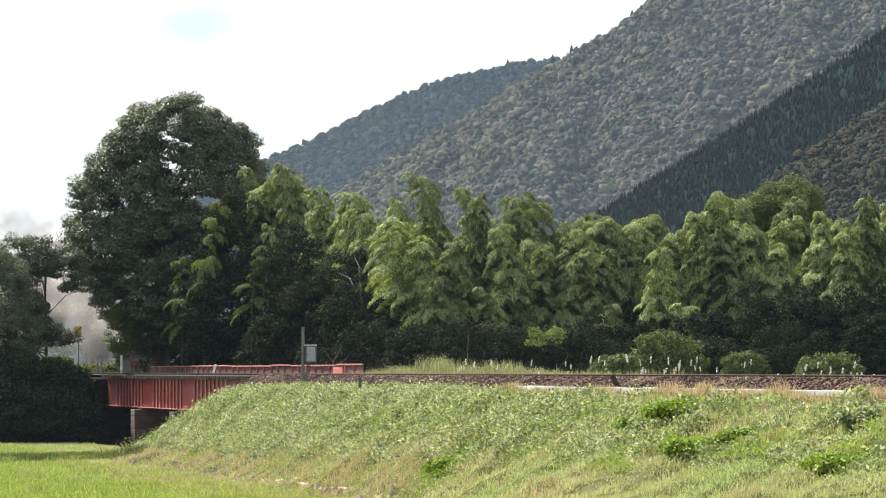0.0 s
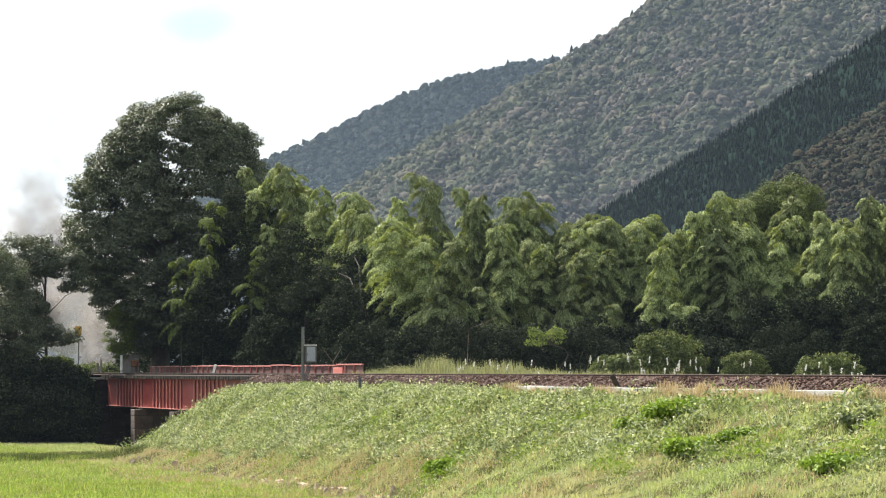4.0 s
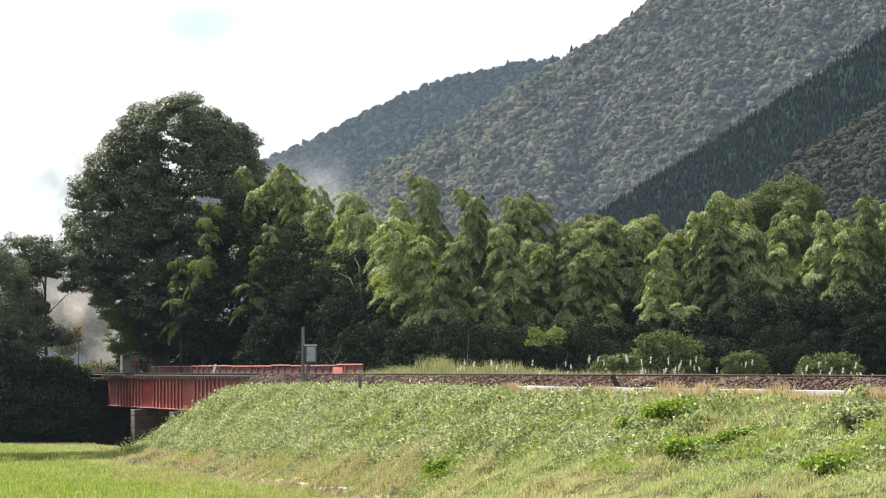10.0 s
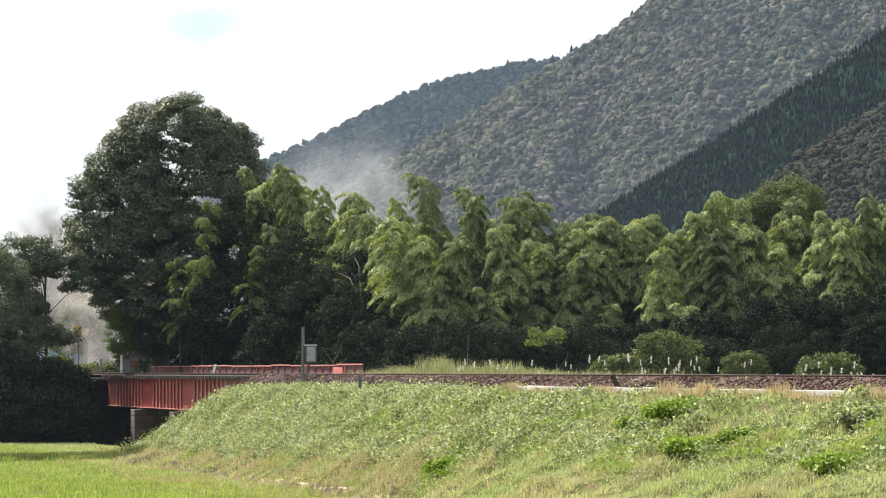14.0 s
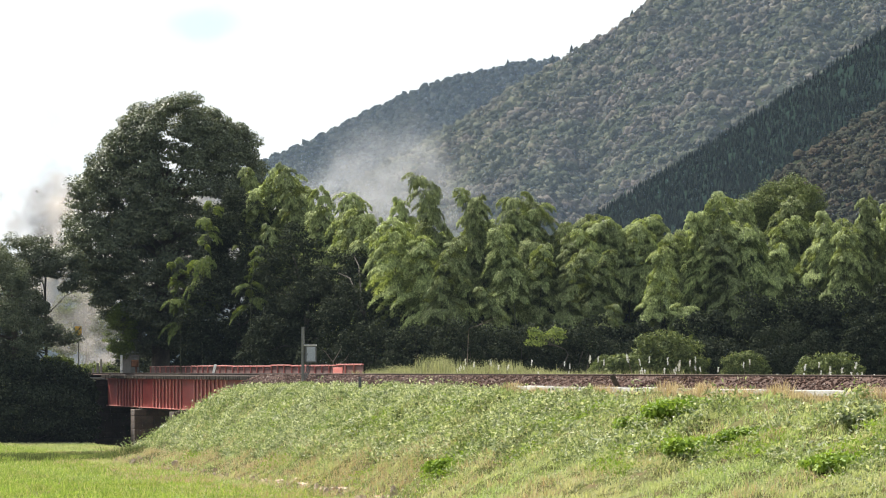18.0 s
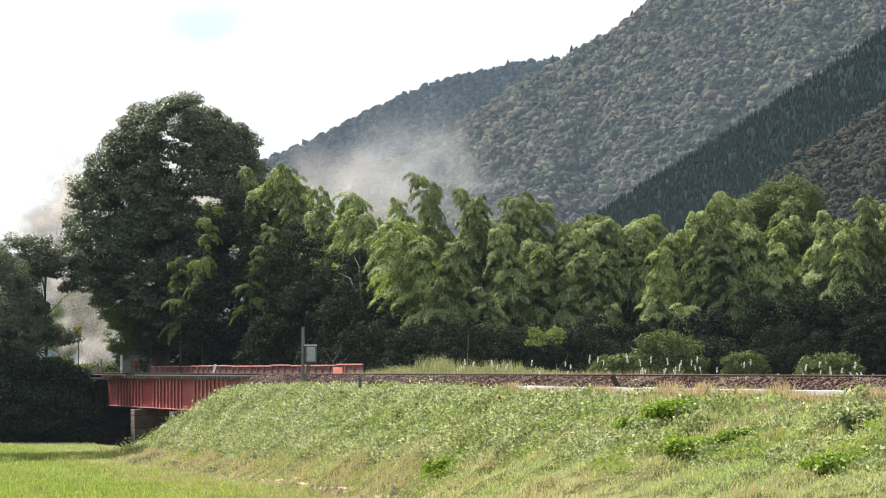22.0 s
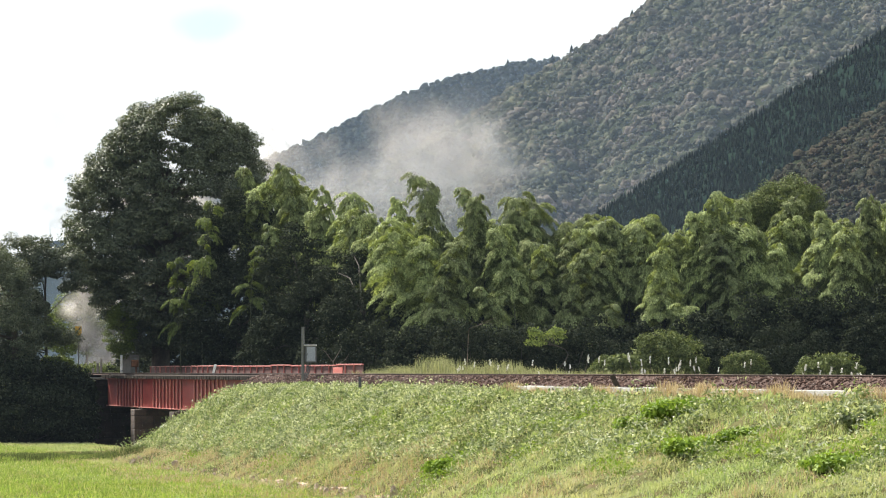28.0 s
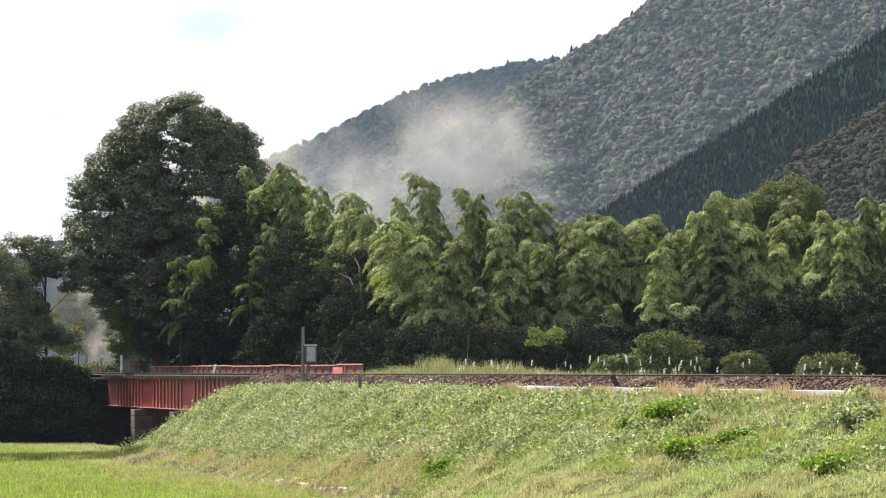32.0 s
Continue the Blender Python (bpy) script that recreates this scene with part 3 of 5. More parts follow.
tie.matrix_basis = on_line(0.3, -0.9, DECK + 0.085)
k = 0.3
srng = random.Random(5)
while k < SPAN * SPANS - 0.4:
    k += 0.42
    copy_thing(tie, on_line(k, -0.9 + srng.uniform(-0.04, 0.04), DECK + 0.086, radians(srng.uniform(-1.5, 1.5))))



# ---- bridge ----
def girder_span():
    g = new("bridge_girder")
    H, Z0 = 1.6, DECK - 1.6
    part("web", boxed((SPAN - 0.06, 0.02, H - 0.06), (SPAN / 2, 0.12, Z0 + H / 2)), RED, g)
    part("top_flange", boxed((SPAN - 0.05, 0.28, 0.03), (SPAN / 2, 0.12, DECK - 0.016), 0.004), RED, g)
    part("bottom_flange", boxed((SPAN - 0.05, 0.28, 0.035), (SPAN / 2, 0.12, Z0 + 0.018), 0.004), RED_LIGHT, g, "lighter red lower flange")
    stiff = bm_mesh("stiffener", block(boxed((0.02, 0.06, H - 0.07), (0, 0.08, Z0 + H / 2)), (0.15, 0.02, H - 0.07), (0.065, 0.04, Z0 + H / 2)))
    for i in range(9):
        mesh_thing("stiffener", stiff, RED_RIB_LIT, g, "red stiffener, sunlight put into its lighter colour" if i == 0 else "", pose(3.5 + i * 1.04, 0, 0))
    part("end_plate", boxed((3.3, 0.02, H - 0.1), (1.66, 0.095, Z0 + H / 2), 0.004), RED, g)
    for x in (0.35, SPAN - 0.35):
        part("bearing", boxed((0.4, 0.34, 0.09), (x, 0.12, Z0 - 0.045), 0.01), STEEL, g, "rusty steel bearing")
    tagged(g, "red painted plate girder with upright stiffeners", "bridge girder", "girders of the bridge")
    return g


first = girder_span()
first.matrix_basis = on_line(0, 0, 0)
for i in range(SPANS):
    if i:
        copy_thing(first, on_line(i * SPAN, 0, 0))
    far_one = copy_thing(first, on_line((i + 1) * SPAN, -1.8, 0, math.pi))
    tagged(far_one, "red painted plate girder on the shaded far side")
    br = new("bridge_bracing")
    br.matrix_basis = on_line(i * SPAN, 0, 0)
    tagged(br, "red cross bracing between the girders", "bracing", "bracing of the bridge")
    for k in range(5):
        part("brace", boxed((0.08, 1.5, 0.08), (0.8 + k * 2.6, 0.9, 2.5), 0.005), RED, br)
        part("brace", boxed((0.08, 1.5, 0.08), (0.8 + k * 2.6, 0.9, 3.5), 0.005), RED, br)


def masonry(name, label, m, w, d, h, course, per, seed, stone=MASON):
    """A wall of coursed stone blocks; each block is a part on a recessed core."""
    wall = new(name)
    wall.matrix_basis = m
    r = random.Random(seed)
    part("core", boxed((d - 0.06, w - 0.06, h - 0.02), (0, 0, h / 2 - 0.01)), stone, wall)
    rows = round(h / course)
    ch = h / rows
    for j in range(rows):
        cuts = [0.0]
        while cuts[-1] < w - per * 0.6:
            cuts.append(cuts[-1] + per * r.uniform(0.75, 1.25) * (0.5 if len(cuts) == 1 and j % 2 else 1))
        cuts[-1] = w
        for a, b in zip(cuts, cuts[1:]):
            part("stone", boxed((d + r.uniform(-0.03, 0.04), b - a - 0.02, ch - 0.02), (0, (a + b) / 2 - w / 2, (j + 0.5) * ch), 0.025), stone, wall)
    tagged(wall, label, "bridge pier" if "pier" in name else "abutment", "piers of the bridge" if "pier" in name else "")
    return wall


for i in range(1, SPANS):
    masonry("bridge_pier", "brown coursed stone bridge pier", on_line(i * SPAN, -0.95, -0.45), 2.9, 1.3, 2.54, 0.36, 0.62, i)
masonry("abutment", "dark brown stone abutment under the bridge end", on_line(-0.55, -0.55, -0.45), 6.4, 1.1, 2.54, 0.36, 0.75, 11, MASON_DAMP_SHADE)
masonry("abutment", "dark stone back wall of the abutment", on_line(-0.95, -0.55, 2.09), 5.6, 0.8, 1.62, 0.36, 0.7, 12, MASON_DAMP_SHADE)
masonry("abutment", "stone abutment buried in the grassy bank", on_line(SPAN * SPANS + 0.6, -0.55, 0.3), 4.2, 1.1, 1.8, 0.36, 0.75, 13)
cap = mesh_thing("coping", bm_mesh("coping", boxed((1.2, 6.2, 0.12), bevel=0.02)), CONC_GREY, m=on_line(-0.98, -0.5, 3.77))
tagged(cap, "grey concrete coping on the abutment", "coping")

# walkway with red railing on the far side
way = new("walkway_railing")
way.matrix_basis = on_line(0, -3.85, 0)
tagged(way, "faded red railing of the bridge walkway", "railing")
part("deck", boxed((56.0, 0.7, 0.06), (21.0, -0.35, 3.42)), SLEEPER, way, "weathered plank deck")
r = random.Random(3)
x, i = -7.2, 0
while x < 48.3:
    w = 5.35 if i % 2 == 0 else 4.9
    dz = r.uniform(-0.02, 0.03)
    part("top_rail", boxed((w - 0.12, 0.09, 0.07), (x + w / 2, 0, 4.47 + dz), 0.01), RED_LIGHT, way)
    # Solid panel in place of bars, their shade in its colour.
    part("infill_panel", boxed((w - 0.14, 0.03, 0.9), (x + w / 2, 0.03, 3.96 + dz)), RED_MESH, way)
    for q in (0.05, 0.36, 0.68):
        part("post", boxed((0.06, 0.07, 1.1), (x + w * q, -0.03, 3.95 + dz), 0.01), RED_LIGHT, way)
    x += w
    i += 1
part("notice", boxed((2.0, 0.02, 0.36), (44.6, -0.08, 4.20), 0.004), PINK, way, "bleached pink-red notice plate")

# concrete kerb along the ballast
kr = random.Random(8)
s = 97.0
kerb = new("kerb", bm_mesh("kerb", boxed((1.96, 0.32, 0.15), bevel=0.012)))
kerb.data.materials.append(CONC)
tagged(kerb, "pale concrete kerb block beside the ballast", "kerb", "kerb blocks", kind="structure")
kerb.matrix_basis = on_line(s, 2.12, 3.65)
while s < 160:
    s += 2.0
    copy_thing(kerb, on_line(s, 2.12 + kr.uniform(-0.02, 0.02), 3.65 + kr.uniform(-0.012, 0.012), radians(kr.uniform(-0.5, 0.5))))


# ---- trees ----
def lumps_over(bodies, spacing, rmin, rmax, rng, floor=-99.0):
    """Clumps spread over the outside of overlapping ellipsoids (centre, half axes), not inside the others."""
    out = []
    for c, a in bodies:
        c, a = np.array(c), np.array(a)
        area = 4 * math.pi * ((a[0] * a[1]) ** 1.6 + (a[0] * a[2]) ** 1.6 + (a[1] * a[2]) ** 1.6) ** (1 / 1.6) / 3 ** (1 / 1.6)
        for _ in range(int(area / spacing ** 2)):
            d = unit(rng.normal(size=3))
            q = c + d * a * rng.uniform(0.72, 1.05)
            if q[2] < floor or any(o is not c and np.sum(((q - np.array(o)) / np.array(b)) ** 2) < 0.56 for o, b in bodies if tuple(o) != tuple(c)):
                continue
            out.append((q, rng.uniform(rmin, rmax)))
    return out


def limbs_to(root, top, targets, r0, rng, seed=0):
    """A trunk from root to top and limbs from it to the targets."""
    root, top = Vector(root), Vector(top)
    bend = Vector(rng.normal(size=3) * 0.25)
    line = [root.lerp(top, t) + bend * math.sin(t * 3.1) for t in np.linspace(0, 1, 7)]
    out = [(line, [r0 * (1.15 - 0.8 * t) for t in np.linspace(0, 1, 7)])]
    for q in targets:
        q = Vector(q)
        t = min(0.85, max(0.25, 0.15 + 0.6 * (q.z - root.z) / max(top.z - root.z, 1)))
        a = root.lerp(top, t) + bend * math.sin(t * 3.1)
        mid = a.lerp(q, 0.55) + Vector((0, 0, 0.12 * (q - a).length))
        rr = r0 * (0.55 - 0.25 * t)
        out.append(([a, a.lerp(mid, 0.5) + Vector(rng.normal(size=3) * 0.08), mid, q], [rr, rr * 0.75, rr * 0.5, rr * 0.2]))
    return out


def tree(name, label, root, top, bodies, spacing, rmin, rmax, per, leaf, mat, seed, trunk_r, limbs=14, category="tree", group="", floor=-99.0, aspect=0.5):
    rng = np.random.default_rng(seed)
    base = new(name)
    base.location = root
    lumps = lumps_over(bodies, spacing, rmin, rmax, rng, floor)
    pick = [lumps[i][0] for i in rng.choice(len(lumps), min(limbs, len(lumps)), replace=False)]
    off = np.array(root)
    me = tubes("trunk", limbs_to(root, top, pick, trunk_r, rng))
    me.transform(Matrix.Translation(-Vector(root)))
    mesh_thing("trunk", me, BARK, base)
    V, F = leaf_lumps(lumps, int(per * 1.15), leaf * 0.78, rng, aspect=aspect, up=0.5)
    mesh_thing("crown", np_mesh("crown", V - off, F), mat, base)
    tagged(base, label, category, group)
    return base


Y1 = 216.0
tree("evergreen_tree", "large domed evergreen tree with dark glossy leaves", (-17.26, 216.00, 2.71), (-16.78, 216.00, 16.57),
     [((-16.77, 216.00, 15.01), (4.92, 4.5, 5.19)), ((-16.36, 216.00, 18.25), (3.2, 3.6, 2.90)), ((-19.97, 215.00, 13.40), (2.77, 3.2, 3.88)), ((-13.54, 217.00, 15.93), (2.15, 3.2, 3.63)),
      ((-20.5, 213.50, 11.5), (2.1, 2.6, 1.9)), ((-19.3, 213.50, 12.3), (1.5, 1.6, 1.4)), ((-20.73, 213.00, 9.25), (0.75, 1.0, 1.15)), ((-17.03, 215.00, 10.30), (4.15, 3.6, 4.50)), ((-17.86, 216.00, 7.04), (1.80, 2.4, 2.28))],
     0.92, 0.5, 1.0, 300, 0.21, BROAD, 101, 0.55, 34, aspect=0.55)
tree("evergreen_tree", "evergreen tree with hanging branches over the line", (-23.20, 207.00, 3.11), (-23.37, 207.00, 11.07),
     [((-24.6, 206.00, 10.7), (2.3, 2.1, 1.35)), ((-22.2, 207.00, 10.85), (1.0, 1.2, 0.55)), ((-21.8, 207.00, 9.6), (0.85, 0.9, 0.85)), ((-25.43, 205.00, 7.38), (2.05, 2.2, 3.04)), ((-23.70, 206.00, 7.40), (0.53, 0.8, 1.12)), ((-22.7, 205.00, 6.15), (1.25, 0.7, 0.5))],
     0.75, 0.35, 0.7, 220, 0.17, BROAD, 102, 0.1, 12, aspect=0.55)
tree("evergreen_tree", "dark evergreen tree beside the abutment", (-24.51, 203.00, 2.15), (-24.86, 203.00, 9.31),
     [((-25.71, 202.00, 8.63), (1.94, 2.2, 2.91)), ((-25.37, 202.00, 6.04), (2.14, 2.2, 2.59)), ((-27.31, 202.00, 5.40), (2.27, 2.2, 4.86))],
     0.8, 0.4, 0.75, 190, 0.17, BROAD, 103, 0.22, 12)
# low broadleaf growth under the big tree, at its left foot
tree("small_tree", "slender small tree beside the line", (-19.50, 214.00, 3.82), (-19.51, 214.00, 7.52),
     [((-19.52, 213.00, 6.66), (0.89, 0.9, 1.64))], 0.42, 0.28, 0.45, 110, 0.13, BROAD_LIT, 104, 0.06, 8)
tree("small_tree", "pale green trees behind the level crossing", (-29.45, 290.00, 4.06), (-29.46, 290.00, 7.78),
     [((-29.46, 290.00, 8.24), (2.79, 2.0, 2.60)), ((-31.53, 292.00, 7.33), (1.86, 2.0, 1.86))], 0.9, 0.6, 0.9, 120, 0.22, BROAD_LIT, 105, 0.12, 8)
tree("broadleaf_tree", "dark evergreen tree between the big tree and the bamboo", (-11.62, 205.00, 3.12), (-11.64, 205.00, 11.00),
     [((-11.86, 206.00, 11.69), (2.05, 2.0, 3.04)), ((-12.72, 204.00, 7.37), (2.03, 1.8, 2.75)), ((-10.54, 203.00, 8.00), (1.89, 1.8, 3.38))], 0.8, 0.4, 0.75, 140, 0.2, SHADE_LEAF, 107, 0.2, 12)
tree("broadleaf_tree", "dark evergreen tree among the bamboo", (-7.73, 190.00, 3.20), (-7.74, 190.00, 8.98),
     [((-8.08, 191.00, 9.31), (1.71, 1.6, 2.57)), ((-6.75, 188.00, 7.12), (1.87, 1.6, 2.53)), ((-8.69, 191.00, 5.94), (1.65, 1.4, 1.71))], 0.8, 0.4, 0.7, 140, 0.19, SHADE_LEAF, 108, 0.18, 12)
# The left-hand crown is added, dark in place of tree-shaded bamboo.
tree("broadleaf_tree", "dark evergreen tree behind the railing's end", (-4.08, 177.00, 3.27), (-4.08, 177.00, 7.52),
     [((-4.39, 178.00, 6.97), (1.60, 1.5, 2.00)), ((-2.93, 176.00, 6.09), (1.30, 1.4, 1.69)), ((-5.07, 184.00, 8.83), (1.36, 1.3, 1.65))], 0.75, 0.38, 0.65, 140, 0.18, SHADE_LEAF, 109, 0.15, 10)
tree("broadleaf_tree", "dark round-headed tree rising from the bamboo", (18.29, 187.00, 1.72), (18.33, 187.00, 13.10),
     [((18.33, 187.00, 12.65), (1.74, 1.6, 1.74)), ((16.83, 187.00, 12.65), (0.84, 1.0, 0.96)), ((19.07, 187.00, 11.30), (1.35, 1.3, 1.65))], 0.5, 0.35, 0.6, 150, 0.15, BUSH, 106, 0.16, 12)


# ---- bamboo ----
def bamboo(H, seed, leaf_mat, dense=1.0, bottom=0.3, spread=1.0):
    """An arching bamboo: jointed culm and fans of feathery drooping branches. Built at the origin."""
    rng = np.random.default_rng(seed)
    base = new("bamboo")
    lean = rng.uniform(0, 6.28)
    lx, ly = math.cos(lean), math.sin(lean)
    bend = rng.uniform(0.7, 1.6)

    def axis(t):
        b = bend * t ** 4
        return np.array([lx * b, ly * b, H * (t - 0.035 * t ** 6 * bend)])
    pts = [axis(t) for t in np.linspace(0, 1, 14)]
    mesh_thing("culm", tubes("culm", [([tuple(q) for q in pts], [0.045 * (1 - 0.85 * t) + (0.006 if i % 2 else 0) for i, t in enumerate(np.linspace(0, 1, 14))])], 6), CULM, base)
    P, W, A, Ln, twigs = [], [], [], [], []
    fans = int(27 * dense)
    for i in range(fans):
        t = bottom + (1 - bottom) * ((i + rng.uniform(0, 0.8)) / (fans - 0.2)) ** 0.85
        u = min(1.0, (t - bottom) / (1 - bottom))
        az0 = i * 2.4 + rng.uniform(-0.5, 0.5)
        size = spread * (0.42 + 0.75 * (1 - u) ** 0.6) * rng.uniform(0.5, 1.4)
        for f in range(3):
            q = axis(min(1.0, t + rng.uniform(-0.02, 0.02)))
            az = az0 + (f - 1) * 0.5 + rng.uniform(-0.25, 0.25)
            out = np.array([math.cos(az), math.sin(az), 0])
            side = np.array([-out[1], out[0], 0])
            L = size * rng.uniform(0.75, 1.15)
            rise, fall = rng.uniform(0.35, 0.9), rng.uniform(0.7, 1.25)
            twigs.append(([tuple(q + out * L * v + np.array([0, 0, L * (rise * v - fall * v * v)])) for v in (0, 0.4, 0.75, 1.0)], [0.012, 0.009, 0.006, 0.003]))
            k = int(235 * L)
            v = rng.uniform(0.12, 1.05, k) ** 0.8
            w = rng.normal(0, 0.15, k) * L * np.sin(np.clip(v, 0, 1) * 2.6 + 0.35)
            drop = 0.9 * w * w / L + rng.uniform(-0.03, 0.14, k)
            P.append(q + out * (L * v)[:, None] + side * w[:, None] + np.array([0, 0, 1.0]) * (L * (rise * v - fall * v * v) - drop)[:, None])
            slope = rise - 2 * fall * v
            W.append(out * 0.8 + np.array([0, 0, 1.0]) * (0.8 * slope - 0.4)[:, None] + side * (np.sign(w) * 0.5)[:, None] + rng.normal(size=(k, 3)) * 0.22)
            A.append(out * 0.55 + np.array([0, 0, 1.0]) + rng.normal(size=(k, 3)) * 0.3)
            Ln.append(rng.uniform(0.08, 0.17, k))
    mesh_thing("branching", tubes("branching", twigs, 3), CULM, base)["kind"] = "stuff"
    P, W, A, Ln = np.concatenate(P), np.concatenate(W), np.concatenate(A), np.concatenate(Ln)
    V, F = leaf_arrays(P, W, A, Ln, Ln * 0.35, rng)
    mesh_thing("foliage", np_mesh("foliage", V, F), leaf_mat, base)
    tagged(base, "tall bamboo with arching drooping leafy branches", "bamboo", "bamboo grove")
    return base


swayers = []  # (thing, sideways pull in degrees at its widest, phase)
KINDS = [bamboo(10.0, 200 + i, BAMBOO, 1.0, 0.44 + 0.05 * (i % 3), 0.85 + 0.15 * (i % 4)) for i in range(7)]
PALE = [bamboo(10.0, 300 + i, BAMBOO_PALE, 0.45, 0.5, 0.85) for i in range(2)]
used = set()


def plant(kinds, top, foot_z, rng):
    """Stands a bamboo with its tip at top, on ground at foot_z."""
    k = rng.randrange(len(kinds))
    src = kinds[k]
    h = (top[2] - foot_z) / 9.45
    wide = min(1.25, max(0.55, h ** 0.5)) * rng.uniform(0.9, 1.15)
    m = Matrix.LocRotScale((top[0], top[1], foot_z), Euler((rng.uniform(-0.03, 0.03), rng.uniform(-0.03, 0.03), rng.uniform(0, 6.28))), (wide, wide, h))
    if src.name in used:
        ob = copy_thing(src, m)
        ob.scale = (wide, wide, h)
    else:
        ob = src
        used.add(src.name)
        ob.matrix_basis = m
    return ob


rb_ = random.Random(77)
# the tallest heads, along the grove's top line: place of the tip
TOPS = [(-8.5, 210.00, 14.6), (-6.9, 205.00, 14.2), (-5.4, 199.00, 13.4), (-3.9, 190.00, 12.4), (-2.7, 182.00, 11.4), (-10.0, 214.00, 15.6), (-10.68, 212.00, 16.3), (-9.31, 208.00, 15.71), (-7.73, 204.00, 16.14), (-6.16, 198.00, 14.42), (-4.68, 192.00, 13.81), (-3.42, 184.00, 12.37), (-2.23, 176.00, 11.51), (-1.33, 180.00, 13.00), (0.23, 178.00, 13.88), (1.16, 176.00, 12.86), (2.09, 176.00, 13.29), (2.88, 178.00, 12.96),
        (4.05, 179.00, 12.38), (5.02, 180.00, 12.60), (6.08, 177.00, 11.35), (6.98, 177.00, 11.07), (7.80, 175.00, 11.63), (8.83, 177.00, 10.78), (10.22, 175.00, 11.35), (11.11, 175.00, 10.85), (12.30, 175.00, 12.11), (13.01, 174.00, 11.79), (13.98, 175.00, 12.76), (15.16, 177.00, 12.57),
        (16.40, 179.00, 13.01), (18.62, 177.00, 11.63), (19.26, 173.00, 12.10), (20.20, 173.00, 12.44), (20.98, 173.00, 12.66), (21.87, 173.00, 12.55), (22.92, 173.00, 12.44)]
for i, q in enumerate(TOPS):
    ob = plant(KINDS, q, 2.0, rb_)
    swayers.append((ob, 0.35, i * 1.3))
# heads in front of them, lower and lower towards the line: depth, tip heights, first and last place across, spacing
ROWS = ((179, 11.0, 12.0, -4.13, 23.97, 1.1), (176.5, 10.43, 11.63, -4.04, 23.43, 1.0), (174, 9.9, 11.4, -4.52, 23.03, 1.15), (169, 6.6, 8.6, -3.4, 13.0, 5.2))
for y0, t0, t1, x0, x1, step in ROWS:
    x = x0
    while x < x1:
        y = y0 + rb_.uniform(-2, 2) + max(0, (-1.2 - x) * 5.6)   # the grove draws back where the bridge begins
        ob = plant(KINDS, (x * y / y0, y, rb_.uniform(t0, t1) * y / y0), 2.0, rb_)
        swayers.append((ob, 0.3, x * 26))
        x += step * rb_.uniform(0.75, 1.3)
# bamboo in the shade of the big tree, with pale young heads among it
for q in ((-10.87, 206.00, 14.27), (-9.08, 203.00, 12.56), (-5.81, 197.00, 12.95), (-4.36, 189.00, 11.68), (-10.19, 209.00, 15.16), (-8.39, 206.00, 14.67)):
    swayers.append((plant(KINDS, q, 2.0, rb_), 0.3, q[0]))
shade_heads = [plant(PALE, (-13.81, 204.00, 13.85), 2.0, rb_), plant(PALE, (-15.19, 205.00, 10.74), 2.0, rb_), plant(PALE, (-10.84, 200.00, 11.22), 3.5, rb_)]
for ob in KINDS + PALE:
    if ob.name not in used:
        for c in list(ob.children):
            bpy.data.objects.remove(c)
        bpy.data.objects.remove(ob)


# ---- shrubs ----
def shrub(name, label, at, rx, rz, mat, seed, leaf=0.12, per=90, group="shrubs", aspect=0.5, drooping=False):
    """A shrub with stems and a crown of small clumps. at: middle of its foot."""
    rng = np.random.default_rng(seed)
    base = new(name)
    base.location = at
    body = [((0, 0, rz * 0.95), (rx, rx * 0.8, rz)), ((rx * 0.35, 0, rz * 0.6), (rx * 0.75, rx * 0.7, rz * 0.6)), ((-rx * 0.4, 0, rz * 0.55), (rx * 0.7, rx * 0.7, rz * 0.55))]
    lumps = lumps_over(body, max(0.22, rx * 0.32), rx * 0.16, rx * 0.32, rng)
    stems = [([(rng.uniform(-0.1, 0.1), 0, -0.1), tuple(np.array(lumps[i][0]) * 0.5), tuple(lumps[i][0])], [0.03, 0.02, 0.006]) for i in rng.choice(len(lumps), 6)]
    mesh_thing("stem", tubes("stem", stems, 5), BARK, base)
    V, F = leaf_lumps(lumps, int(per * 0.75), leaf * 1.05, rng, aspect=aspect)
    mesh_thing("foliage", np_mesh("foliage", V, F), mat, base)
    tagged(base, label, "shrub", group)
    return base


soft = shrub("bamboo_bush", "low rounded bush of drooping bamboo", (10.13, 159.00, 3.67), 1.48, 1.12, BUSH, 401, 0.18, 150, aspect=0.28)
swayers.append((soft, 0.6, 3.0))
shrub("shrub", "pale green shrub at the edge of the grove", (13.60, 159.00, 3.67), 0.92, 0.71, BUSH, 402, 0.15, 90, aspect=0.3)
shrub("shrub", "yellow-green shrub beside the track", (6.43, 132.00, 3.88), 0.85, 0.42, BUSH, 403, 0.13, 120)
shrub("shrub", "bright green leafy shrub under the bamboo", (17.25, 157.00, 3.72), 1.31, 0.60, BUSH, 404, 0.13, 110)
shrub("shrub", "shrub under the bamboo, shade put into its dark leaf colour", (15.98, 162.00, 3.73), 1.82, 1.30, SHADE_LEAF, 405, 0.12, 130)
shrub("shrub", "shrub under the bamboo, shade put into its dark leaf colour", (19.62, 161.00, 3.74), 1.29, 1.55, SHADE_LEAF, 406, 0.12, 130)
shrub("shrub", "dull green shrub behind the railing", (-12.89, 207.00, 3.44), 2.20, 1.88, SHADE_LEAF, 407, 0.16, 90)
shrub("shrub", "dull green shrub behind the railing", (-8.78, 193.00, 3.49), 2.16, 1.59, SHADE_LEAF, 408, 0.16, 90)
